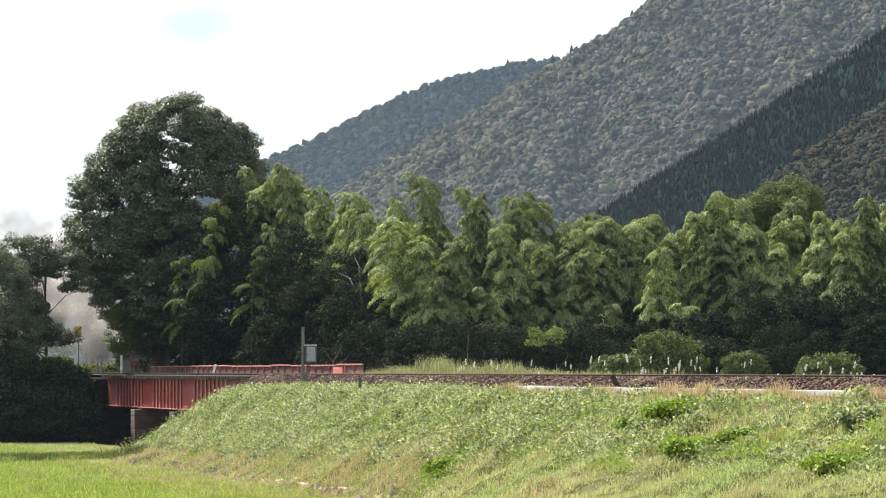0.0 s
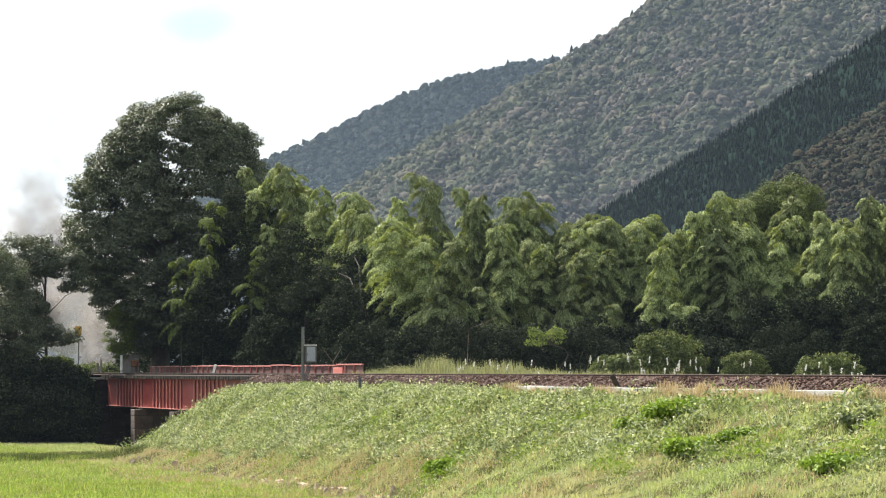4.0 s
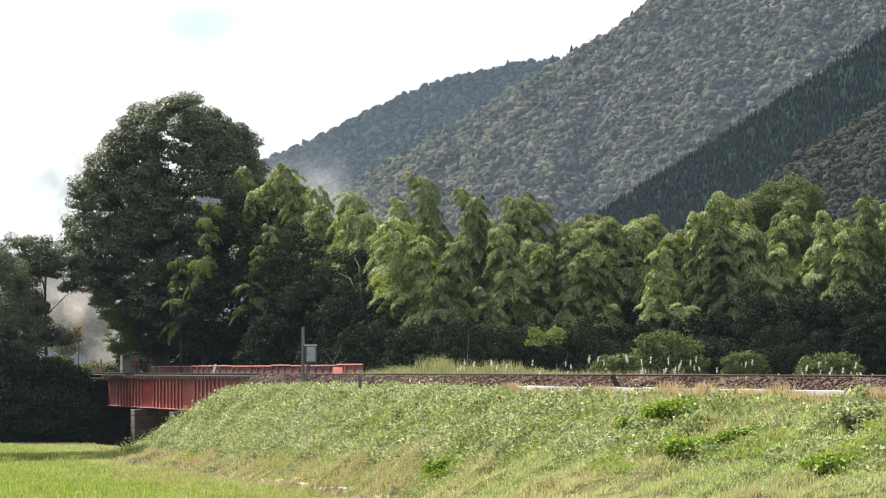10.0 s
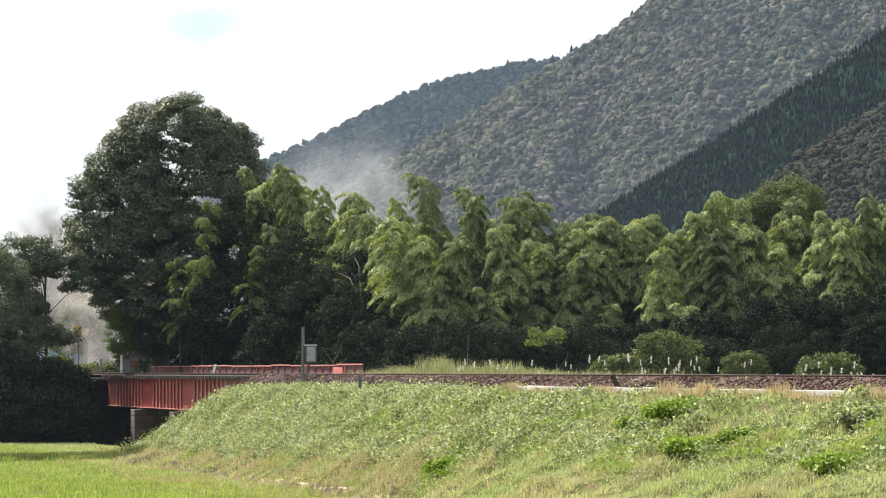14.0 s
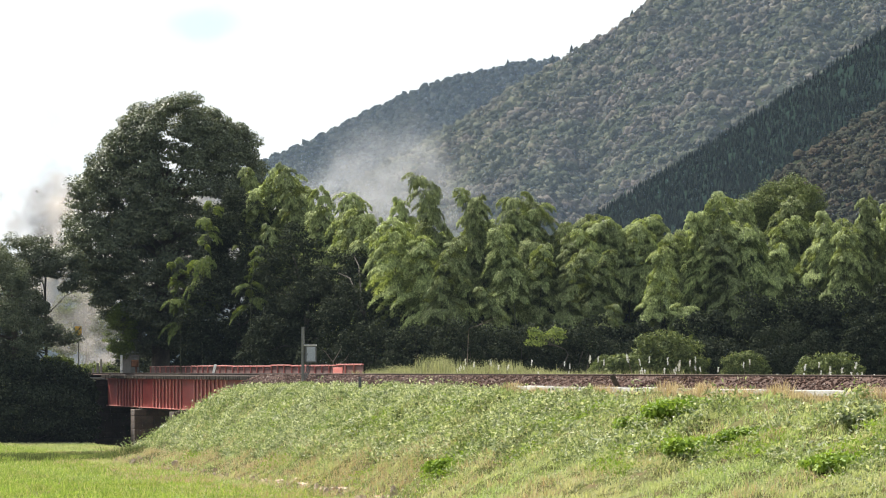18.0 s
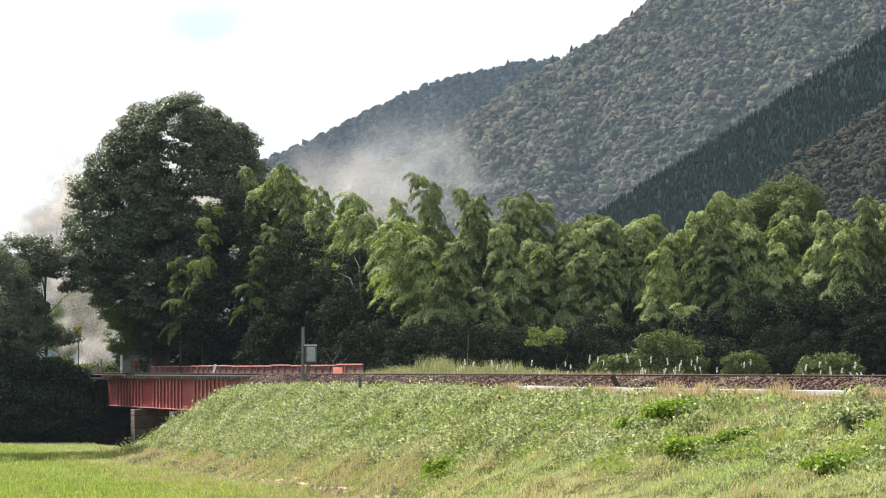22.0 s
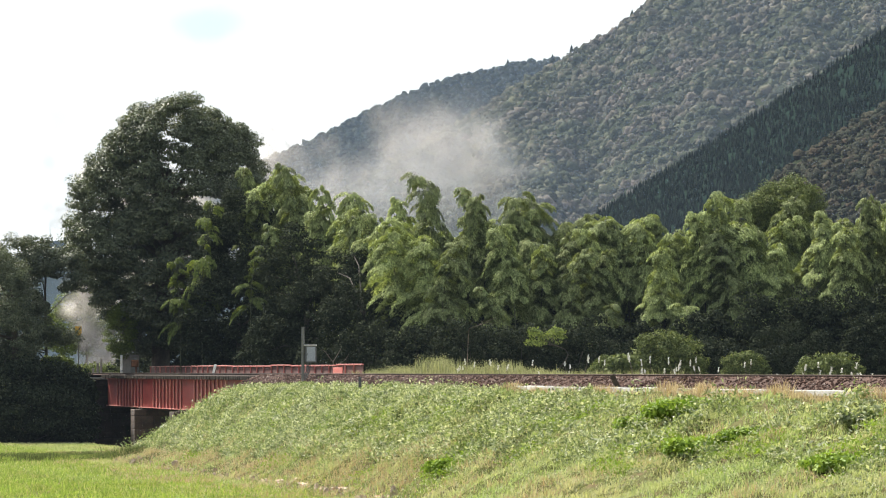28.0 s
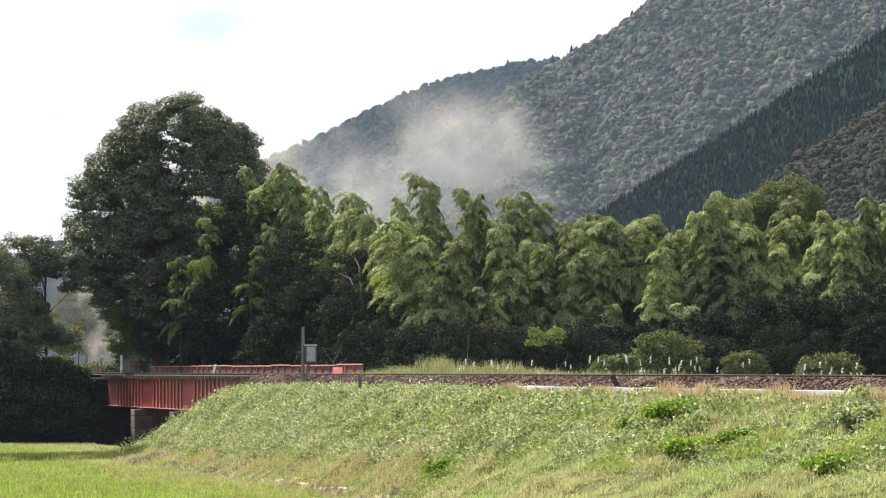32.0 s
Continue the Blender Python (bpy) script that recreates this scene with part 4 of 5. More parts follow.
shrub("shrub", "grey-green shrub at the foot of the big tree", (-16.20, 218.00, 3.40), 1.60, 1.28, SHADE_LEAF, 409, 0.16, 90)
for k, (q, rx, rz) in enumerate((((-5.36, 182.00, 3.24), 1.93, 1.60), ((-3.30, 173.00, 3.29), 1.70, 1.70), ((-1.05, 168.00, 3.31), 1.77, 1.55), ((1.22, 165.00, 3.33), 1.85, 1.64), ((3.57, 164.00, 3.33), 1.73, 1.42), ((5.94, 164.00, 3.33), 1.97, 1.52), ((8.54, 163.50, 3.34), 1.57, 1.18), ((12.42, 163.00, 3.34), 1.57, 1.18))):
    shrub("shrub", "shrub under the bamboo, shade put into its dark leaf colour", q, rx, rz, SHADE_LEAF, 420 + k, 0.12, 130)
# Added fill: dark leaves in place of shade between the culms.
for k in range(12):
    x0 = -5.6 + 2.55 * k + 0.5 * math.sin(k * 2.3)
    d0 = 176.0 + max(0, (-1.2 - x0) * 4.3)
    shrub("understory_shrub", "added undergrowth whose dark leaves stand in for shade among the bamboo", (x0 * d0 / 176, d0, 2.0), 2.1, 2.85 + 0.35 * math.sin(k * 1.7), SHADE_LEAF, 430 + k, 0.17, 90, "undergrowth of the grove")
# Added back row that keeps light from leaking through the grove.
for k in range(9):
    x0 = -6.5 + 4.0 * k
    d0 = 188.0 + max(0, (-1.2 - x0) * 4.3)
    shrub("understory_shrub", "added dark undergrowth that blocks light behind the grove", (x0, d0, 2.0), 3.0, 3.1 + 0.4 * math.sin(k * 2.1), SHADE_LEAF, 480 + k, 0.22, 90, "undergrowth of the grove")
# Added in front: dark leaves in place of bamboo that lies in shade.
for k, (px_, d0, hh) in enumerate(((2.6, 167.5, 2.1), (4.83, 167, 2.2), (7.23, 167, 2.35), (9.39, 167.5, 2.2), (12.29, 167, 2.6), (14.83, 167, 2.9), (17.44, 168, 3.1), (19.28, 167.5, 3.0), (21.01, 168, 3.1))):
    shrub("understory_shrub", "added undergrowth whose dark leaves stand in for shade among the bamboo", (px_, d0, 2.1), 1.55, hh, SHADE_LEAF, 460 + k, 0.16, 90, "undergrowth of the grove")
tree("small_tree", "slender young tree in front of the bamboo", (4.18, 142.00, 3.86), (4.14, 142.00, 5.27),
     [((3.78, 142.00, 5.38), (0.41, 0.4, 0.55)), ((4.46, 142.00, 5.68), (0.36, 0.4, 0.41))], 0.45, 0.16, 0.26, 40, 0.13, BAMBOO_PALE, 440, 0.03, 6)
# Added dark fill for the bright gaps under the big tree.
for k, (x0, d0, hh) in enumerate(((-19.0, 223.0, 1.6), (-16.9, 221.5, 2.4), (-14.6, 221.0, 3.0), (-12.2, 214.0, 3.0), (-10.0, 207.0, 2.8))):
    shrub("understory_shrub", "added dark undergrowth that closes bright gaps behind the big tree", (x0, d0, 2.0), 2.2, hh, SHADE_LEAF, 475 + k, 0.17, 80, "undergrowth of the grove")
# bushes on the railway bank
for k, (s_at, p_at, rx, rz, mat, lab) in enumerate(((118.5, 3.9, 0.85, 0.17, BRIGHT, "leafy green bush on the railway bank"), (116.9, 4.5, 0.6, 0.15, BRIGHT, "low leafy bush in a hollow of the bank"), (107.2, 5.7, 0.5, 0.15, WEED, "leafy green low bush on the bank"), (131.0, 3.7, 0.5, 0.16, WEED, "dull green bush under the kerb"), (125.3, 5.6, 0.85, 0.1, BRIGHT, "bright green creeper mound on the bank"), (135.7, 5.9, 0.8, 0.1, BRIGHT, "bright green creeper mound on the bank"), (105.6, 6.7, 0.7, 0.1, BRIGHT, "bright green creeper mound on the bank"), (126.0, 4.6, 0.7, 0.10, BRIGHT, "leafy green mound on the bank"))):
    q = spot(s_at, p_at)
    shrub("bank_bush", lab, (q[0], q[1], float(ground_z(q[0], q[1])) + 0.02), rx, rz, mat, 490 + k, 0.11, 130, "bushes on the bank")
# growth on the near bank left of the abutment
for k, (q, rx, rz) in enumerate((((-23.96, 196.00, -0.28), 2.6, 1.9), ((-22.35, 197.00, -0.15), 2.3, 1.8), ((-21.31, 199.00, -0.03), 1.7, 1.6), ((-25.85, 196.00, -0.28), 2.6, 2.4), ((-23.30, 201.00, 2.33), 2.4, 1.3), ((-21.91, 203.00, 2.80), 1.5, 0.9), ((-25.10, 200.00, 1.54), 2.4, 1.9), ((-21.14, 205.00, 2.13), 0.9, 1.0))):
    shrub("ivy_thicket", "dark thicket of ivy and shrubs on the bank", q, rx, rz, SHADE_LEAF, 450 + k, 0.16, 110, "thicket on the bank")
shrub("shrub", "sunlit bright green shrub beside the line", (-22.73, 206.00, 4.04), 1.06, 0.53, BROAD_LIT, 470, 0.13, 90)
shrub("shrub", "light green growth along the far track", (-23.22, 240.00, 3.89), 1.77, 0.35, BUSH, 471, 0.14, 90)

# bare branches
for name, lines in (("dead_branch", [([(1.02, 160.00, 3.10), (1.16, 158.00, 6.10), (1.70, 156.00, 6.27), (2.32, 154.00, 6.54)], [0.03, 0.02, 0.016, 0.006]), ([(1.50, 153.00, 6.16), (1.81, 153.00, 6.43)], [0.012, 0.004]), ([(1.81, 153.00, 6.31), (2.16, 153.00, 6.23)], [0.012, 0.004])]),
                    ("bare_shrub", [([(-5.27, 168.00, 3.90), (-5.22, 168.00, 4.66), (-4.87, 168.00, 5.25)], [0.03, 0.025, 0.01]), ([(-5.22, 168.00, 4.60), (-5.62, 168.00, 5.14), (-5.97, 168.00, 5.36)], [0.02, 0.015, 0.006]), ([(-5.17, 168.00, 4.39), (-4.63, 168.00, 4.76), (-4.47, 168.00, 5.06)], [0.02, 0.015, 0.006])]),
                    ("dead_branch", [([(-7.62, 192.00, 2.88), (-7.43, 190.00, 6.69), (-6.30, 188.00, 7.36), (-5.25, 186.00, 7.60)], [0.04, 0.03, 0.02, 0.008])])):
    o = Vector(lines[0][0][0])
    me = tubes(name, lines, 5)
    me.transform(Matrix.Translation(-o))
    tagged(mesh_thing(name, me, DRY, m=Matrix.Translation(o)), "bare grey-brown branch in the undergrowth", "branch")


# ---- grass and weeds ----
def stand_on(x, y):
    return np.stack([x, y, ground_z(x, y)], 1)


def blades(name, label, pts, lo, hi, width, mat, seed, lean=0.35, per=4, spread=0.1):
    """Tufts of narrow blades, each bent once."""
    rng = np.random.default_rng(seed)
    per, width = per + 1, width * 0.7
    B = np.repeat(pts, per, 0)
    n = len(B)
    B = B + np.stack([rng.normal(0, spread, n), rng.normal(0, spread, n), np.zeros(n)], 1)
    h = rng.uniform(lo, hi, n)
    az = rng.uniform(0, 6.28, n)
    tip = B + np.stack([np.cos(az) * h * lean * rng.uniform(0.2, 1.4, n), np.sin(az) * h * lean * rng.uniform(0.2, 1.4, n), h], 1)
    mid = (B + tip) / 2 + np.array([0, 0, 1]) * (h * 0.12)[:, None]
    fa = az + rng.uniform(0.7, 2.4, n)
    w = np.stack([np.cos(fa), np.sin(fa), np.zeros(n)], 1) * (width * rng.uniform(0.6, 1.3, n))[:, None]
    V = np.stack([B - w * 0.5, mid - w * 0.55, tip, mid + w * 0.55, B + w * 0.5], 1)
    F = np.arange(n * 5).reshape(-1, 5)
    ob = mesh_thing(name, np_mesh(name, V.reshape(-1, 3), F), mat)
    tagged(ob, label, "grass", kind="stuff")
    return ob


def broad_weeds(name, label, pts, size, mat, seed, height=0.35, per=9, spread=0.17):
    """Leafy weeds: many leaves about each stem."""
    rng = np.random.default_rng(seed)
    C = np.repeat(pts, per, 0)
    n = len(C)
    d = unit(rng.normal(size=(n, 3)) + np.array([0, 0, 0.6]))
    hh = np.repeat(rng.uniform(0.35, 1.0, len(pts)), per)
    P = C + np.stack([rng.normal(0, spread, n), rng.normal(0, spread, n), rng.uniform(0.1, 1.0, n) * (np.repeat(height, per) if np.ndim(height) else height) * hh], 1)
    face = unit(np.array([0, 0, 1.0]) + rng.normal(size=(n, 3)) * 0.95)
    ln = size * rng.uniform(0.6, 1.4, n)
    V, F = leaf_arrays(P, d * np.array([1, 1, 0.8]), face, ln, ln * rng.uniform(0.24, 0.5, n), rng)
    ob = mesh_thing(name, np_mesh(name, V, F), mat)
    tagged(ob, label, "weeds", kind="stuff")
    return ob


def random_sp(n, s0, s1, p0, p1, seed):
    rng = np.random.default_rng(seed)
    s, p = rng.uniform(s0, s1, n), rng.uniform(p0, p1, n)
    q = T0 + s[:, None] * ALONG + p[:, None] * NEAR
    return q[:, 0], q[:, 1], s, p


x, y, s, p = random_sp(22000, 34, 150, 2.75, 6.6, 61)
keep = (wobble(x, y, 0.5, 1.7) > -0.75) & ((s < 112) | (wobble(x, y, 0.9, 8.0) > 0.15)) & ((s > 43) | (p < 4.4))
broad_weeds("bank_weeds", "dense green weeds over the railway bank", stand_on(x[keep], y[keep]), 0.125, WEED, 62, 0.10 + 0.85 * np.clip(0.2 + 0.9 * wobble(x, y, 1.15, 5.0) + 0.7 * wobble(x, y, 2.7, 1.0), 0, 1)[keep] * smooth(2.6, 3.6, p)[keep], 10, 0.12)
# hummocks of leafy herbs
x, y, s, p = random_sp(1500, 38, 120, 2.8, 6.4, 60)
keep = (wobble(x, y, 0.6, 2.2) + 0.5 * wobble(x, y, 1.7, 5.0) > -0.25) & ((s > 43) | (p < 4.4))
mrng = np.random.default_rng(59)
mounds = [(q, rr) for q, rr in zip(stand_on(x[keep], y[keep]), mrng.gamma(4.0, 0.085, int(keep.sum())).clip(0.15, 0.7))]
V, F = leaf_lumps(mounds, 110, 0.115, mrng, 0.6, 0.33, 0.7, 0.9)
tagged(mesh_thing("herb_hummocks", np_mesh("herb_hummocks", V, F), WEED), "hummocks of leafy green herbs on the bank", "weeds", kind="stuff")
x, y, s, p = random_sp(6000, 60, 150, 3.2, 7.5, 63)
keep = wobble(x, y, 0.35, 4.0) > 0.25
broad_weeds("creepers", "bright green creeper patches on the bank", stand_on(x[keep], y[keep]), 0.095, BRIGHT, 64, 0.28, 16, 0.17)
x, y, s, p = random_sp(22000, 45, 150, 2.9, 9.5, 65)
keep = wobble(x, y, 0.3, 0.4) + wobble(x, y, 1.1, 3.0) * 0.5 + (s > 112) * 0.8 > 0.05
blades("bank_grass", "green grass tufts on the bank", stand_on(x[keep], y[keep]), 0.06, 0.21, 0.018, GRASS, 66, 0.8, 6)
x, y, s, p = random_sp(9000, 45, 150, 2.2, 11, 67)
keep = (wobble(x, y, 0.4, 6.0) + wobble(x, y, 1.0, 1.0) * 0.4 > 0.25) & (p > 3)
blades("dry_grass", "dry pinkish brown grass on the bank", stand_on(x[keep], y[keep]), 0.1, 0.28, 0.018, DRYGRASS, 68, 0.6, 5, 0.12)
x, y, s, p = random_sp(6500, 44, 152, 5.6, 8.4, 85)
broad_weeds("bench_weeds", "low leafy weeds among the grass", stand_on(x, y), 0.07, WEED, 86, 0.13, 8, 0.14)
x, y, s, p = random_sp(11000, 40, 152, 5.8, 14, 69)
blades("bench_grass", "short green grass at the foot of the bank", stand_on(x, y), 0.03, 0.10, 0.028, GRASS, 70, 1.0, 5, 0.12)
rng = np.random.default_rng(71)
x, y = rng.uniform(-26, 4, 40000), rng.uniform(98, 192, 40000)
s, p = sp_of(x, y)
edge_p = np.interp(y, [60, 85, 105, 120, 300], [15, 12.0, 8.0, 7.9, 7.8])
keep = (p > 7.5) & (np.abs(p - edge_p - 0.2) > 0.35 + 0.3 * wobble(x, y, 1.0, 7.0)) & (np.abs(x) < y * 0.135)
blades("field_grass", "light green grass stubble in the field", stand_on(x[keep], y[keep]), 0.06, 0.16, 0.028, RICE, 72, 0.7, 5, 0.15)
x, y = rng.uniform(-22, 2, 5200), rng.uniform(104, 176, 5200)
s, p = sp_of(x, y)
k = (p > 8.3) & (wobble(x, y, 1.6, 2.5) + 0.5 * wobble(x, y, 0.5, 1.0) > 0.2)
blades("field_tufts", "taller green tufts standing in the field", stand_on(x[k], y[k]), 0.14, 0.34, 0.024, RICE, 95, 0.7, 7, 0.10)
k = (p > 8.3) & (wobble(x, y, 1.1, 6.5) > 0.55)
blades("field_tufts", "dry yellowed tufts standing in the field", stand_on(x[k], y[k]), 0.06, 0.18, 0.022, DRYGRASS, 96, 0.8, 5, 0.14)
x, y = rng.uniform(-24, -8, 5000), rng.uniform(170, 196, 5000)
s, p = sp_of(x, y)
keep = (p > 1.5) & (s < 32)
blades("edge_grass", "pale grass along the far edge of the field", stand_on(x[keep], y[keep]), 0.04, 0.13, 0.025, GRASS, 73, 0.5, 5)
x = rng.uniform(-22, -13, 3600)
y = 156 + 1.2 * np.sin(x * 0.35) + rng.normal(0, 1.1, 3600)
k = wobble(x, y, 1.3, 4.0) > -0.15
blades("border_grass", "rough darker grass along the paddy border", stand_on(x[k], y[k]), 0.12, 0.46, 0.022, BUSH, 78, 0.7, 6, 0.16)
blades("border_grass", "light grass along the paddy border", stand_on(x[~k], y[~k]), 0.1, 0.36, 0.022, RICE, 94, 0.7, 6, 0.16)
x = rng.uniform(-24, -8, 900)
y = rng.uniform(150, 172, 900)
blades("border_grass", "thin dry grass on the upper field", stand_on(x, y), 0.06, 0.2, 0.02, DRYGRASS, 79, 0.5, 4, 0.2)
x, y, s, p = random_sp(3000, 97, 155, 2.3, 2.8, 74)
tall = ((s > 113) & (s < 122.5)) | (s > 126.5)
blades("shoulder_grass", "taller dry grass that hides the kerb", stand_on(x[tall], y[tall]), 0.12, 0.36, 0.016, DRYGRASS, 80, 0.5, 5, 0.1)
blades("shoulder_grass", "dry grass along the kerb", stand_on(x[~tall], y[~tall]), 0.06, 0.2, 0.015, DRYGRASS, 75, 0.4, 4, 0.1)
x, y, s, p = random_sp(1900, 46, 97, 2.2, 2.9, 76)
broad_weeds("shoulder_weeds", "weeds along the top of the bank", stand_on(x, y), 0.10, WEED, 77, 0.16 + 0.3 * smooth(60, 50, s), 9, 0.13)


x, y, s, p = random_sp(6500, 70, 152, 6.2, 12, 88)
k = wobble(x, y, 0.55, 3.3) + 0.4 * wobble(x, y, 1.7, 0.6) > 0.3
blades("dry_grass", "pinkish dry grass patches below the bank", stand_on(x[k], y[k]), 0.06, 0.2, 0.018, DRYGRASS, 89, 0.7, 6, 0.14)
x, y, s, p = random_sp(4200, 46, 104, 5.4, 7.6, 92)
k = wobble(x, y, 0.45, 1.3) + 0.4 * wobble(x, y, 1.4, 2.6) > -0.1
blades("seeding_grass", "fine pinkish seeding grass at the foot of the bank", stand_on(x[k], y[k]), 0.12, 0.34, 0.013, DRYGRASS, 93, 0.7, 7, 0.15)
y = rng.uniform(104, 160, 1500)
p = np.interp(y, [60, 85, 105, 120, 300], [15, 12.0, 8.0, 7.9, 7.8]) + rng.normal(0.1, 0.35, 1500)
s = (207.6 - y - 0.2516 * p) / 0.968
q = T0 + s[:, None] * ALONG + p[:, None] * NEAR
blades("dry_grass", "dry stalks along the field's stony edge", stand_on(q[:, 0], q[:, 1]), 0.06, 0.22, 0.02, DRYGRASS, 90, 0.7, 5, 0.12)


# ---- reeds and silver grass behind the track ----
def silver_grass(seed, plumes, h):
    rng = np.random.default_rng(seed)
    base = new("silver_grass")
    n = 70
    az, hh = rng.uniform(0, 6.28, n), rng.uniform(0.4, 0.8, n) * h
    B = rng.normal(0, 0.12, (n, 3)) * np.array([1, 1, 0])
    W = np.stack([np.cos(az) * 0.35, np.sin(az) * 0.35, np.ones(n)], 1)
    V, F = leaf_arrays(B, W, rng.normal(size=(n, 3)), hh, np.full(n, 0.03), rng)
    mesh_thing("leaves", np_mesh("leaves", V, F), REED, base)
    for k in range(plumes):
        a, r = rng.uniform(0, 6.28), rng.uniform(0.1, 0.35)
        top = np.array([math.cos(a) * r, math.sin(a) * r, h * rng.uniform(0.85, 1.15)])
        stem = mesh_thing("stalk", tubes("stalk", [([(0, 0, 0), tuple(top * np.array([0.5, 0.5, 0.6])), tuple(top)], [0.008, 0.006, 0.004])], 4), DRY, base)
        m_ = 60
        t = rng.uniform(0, 1, m_)
        P = top + np.stack([rng.normal(0, 0.010, m_), rng.normal(0, 0.010, m_), -0.24 * t + 0.06], 1)
        Wp = np.stack([rng.normal(0, 0.25, m_) + 0.12, rng.normal(0, 0.25, m_), np.ones(m_)], 1)
        Vp, Fp = leaf_arrays(P, Wp, rng.normal(size=(m_, 3)), rng.uniform(0.045, 0.085, m_), np.full(m_, 0.018), rng)
        mesh_thing("plume", np_mesh("plume", Vp, Fp), PLUME, stem, "silvery white seed plume")
    tagged(base, "silver grass with feathery white plumes", "grass", "silver grass beside the track")
    return base


SG = [silver_grass(500 + i, (1, 2, 3, 1)[i], 1.15) for i in range(4)]
used_sg = set()
sgr = random.Random(9)
for s_at in (67.1, 67.9, 69.8, 70.1, 71.8, 74.5, 77.7, 79.6, 80.7, 81.7, 83.5, 85.4, 90.5, 91.0, 91.4, 91.9, 92.4, 93.7, 94.1, 94.7, 95.1, 95.5, 95.9, 96.2, 97.0, 100.0, 102.9, 104.5, 105.7, 106.3, 107.1, 107.9, 108.3, 109.4, 110.4, 110.7, 111.3, 111.8):
    x0, d, _ = spot(s_at, -sgr.uniform(3.2, 4.5))
    k = sgr.randrange(4)
    z0 = float(ground_z(x0, d)) - 0.05
    hs = sgr.uniform(0.5, 0.95) * (0.8 if s_at > 100 else 1.0)
    m = Matrix.LocRotScale((x0, d, z0), Euler((sgr.uniform(-0.15, 0.15), sgr.uniform(-0.2, 0.2), sgr.uniform(0, 6.28))), (1, 1, hs))
    if k in used_sg:
        ob = copy_thing(SG[k], m)
        ob.scale = (1, 1, hs)
    else:
        used_sg.add(k)
        ob = SG[k]
        ob.matrix_basis = m
    swayers.append((ob, 1.6, s_at * 3.7))
# pale reeds on the left part
x, y, s, p = random_sp(1000, 48, 88, -4.9, -3.5, 81)
k = (wobble(x, y, 0.8, 2.0) > 0.05)
blades("reeds", "pale green reeds behind the track", stand_on(x[k], y[k]), 0.2, 0.7, 0.035, REED, 82, 0.6, 9, 0.2)
hr = np.random.default_rng(87)
for k, (hs_, hh) in enumerate(((51, 0.7), (54, 0.85), (57.5, 0.8), (61.5, 1.25), (64.5, 1.0), (68, 0.8), (71, 1.05), (74.5, 0.8), (78, 0.65))):
    cs, cp_ = hr.normal(hs_, 1.2, 46), hr.normal(-4.3, 0.35, 46)
    q = T0 + cs[:, None] * ALONG + cp_[:, None] * NEAR
    broad_weeds("herb_clump", "pale yellow-green leafy herbs behind the track", stand_on(q[:, 0], q[:, 1]), 0.055, REED, 700 + k, 1.1 * hh, 50, 0.08)
    blades("herb_clump", "dense pale stems of herbs behind the track", stand_on(q[:, 0], q[:, 1]), 0.35 * hh, 1.05 * hh, 0.04, REED, 720 + k, 0.2, 14, 0.14)
x, y, s, p = random_sp(260, 104, 150, -4.9, -3.4, 83)
blades("reeds", "thin reeds behind the ballast", stand_on(x, y), 0.2, 0.5, 0.025, REED, 84, 0.4, 4, 0.2)

# stones and bare earth along the field's edge
STN = []
for k in range(4):
    bm = bmesh.new()
    bmesh.ops.create_icosphere(bm, subdivisions=1, radius=1.0)
    for v in bm.verts:
        v.co *= 1 + 0.3 * noise.noise(v.co * 1.5 + Vector((k * 5.0, 0, 0)))
    STN.append(bm_mesh("field_stone", bm))
str_ = random.Random(21)
for k in range(60):
    yy = str_.uniform(104, 158)
    e = float(np.interp(yy, [60, 85, 105, 120, 300], [15, 12.0, 8.0, 7.9, 7.8]))
    ss = (207.6 - yy - 0.2516 * e) / 0.968
    q = spot(ss, e + str_.uniform(-0.15, 0.5))
    big = str_.uniform(0.07, 0.17) * (1.3 if yy < 118 else 1)
    ob = mesh_thing("field_stone", STN[k % 4], STONE)
    ob.matrix_basis = Matrix.LocRotScale((q[0], q[1], float(ground_z(q[0], q[1])) + big * 0.25), Euler((str_.uniform(0, 6), str_.uniform(0, 6), 0)), (big * 1.5, big, big * 0.8))
    tagged(ob, "pale rounded stone at the field's edge", "stone", "stones along the field's edge")


# low stone edging between the bench and the field
edging = new("stone_edging")
edging.matrix_basis = LINE
er = random.Random(31)
s_at = 82.0
while s_at < 106:
    w = er.uniform(0.35, 0.75)
    for course in range(2):
        part("stone", boxed((w - 0.03, 0.26 + er.uniform(-0.04, 0.05), 0.17 - er.uniform(0, 0.03)), (s_at + w / 2 + course * 0.12, -7.95 + course * 0.07 + er.uniform(-0.05, 0.05), 0.20 + course * 0.17 + 0.06 * math.sin(s_at * 0.8)), 0.03, Matrix.Rotation(er.uniform(-0.12, 0.12), 4, "Y") @ Matrix.Rotation(er.uniform(-0.1, 0.1), 4, "Z")), STONE, edging)
    s_at += w * (1.0 if er.random() < 0.8 else 2.2)
tagged(edging, "low broken edging of pale field stones", "stone edging", kind="structure")


# ---- small railway things ----
def at_height(name, label, category, place, parts):
    o = new(name)
    o.location = place
    for pn, bm, mat, lab in parts:
        part(pn, bm, mat, o, lab)
    return tagged(o, label, category)


def rod(length, radius, at=(0, 0, 0), sides=10, m=None):
    bm = bmesh.new()
    g = bmesh.ops.create_cone(bm, cap_ends=True, segments=sides, radius1=radius, radius2=radius, depth=length)
    bmesh.ops.transform(bm, matrix=Matrix.Translation(at) @ (m or Matrix()) @ Matrix.Translation((0, 0, length / 2)), verts=g["verts"])
    return bm


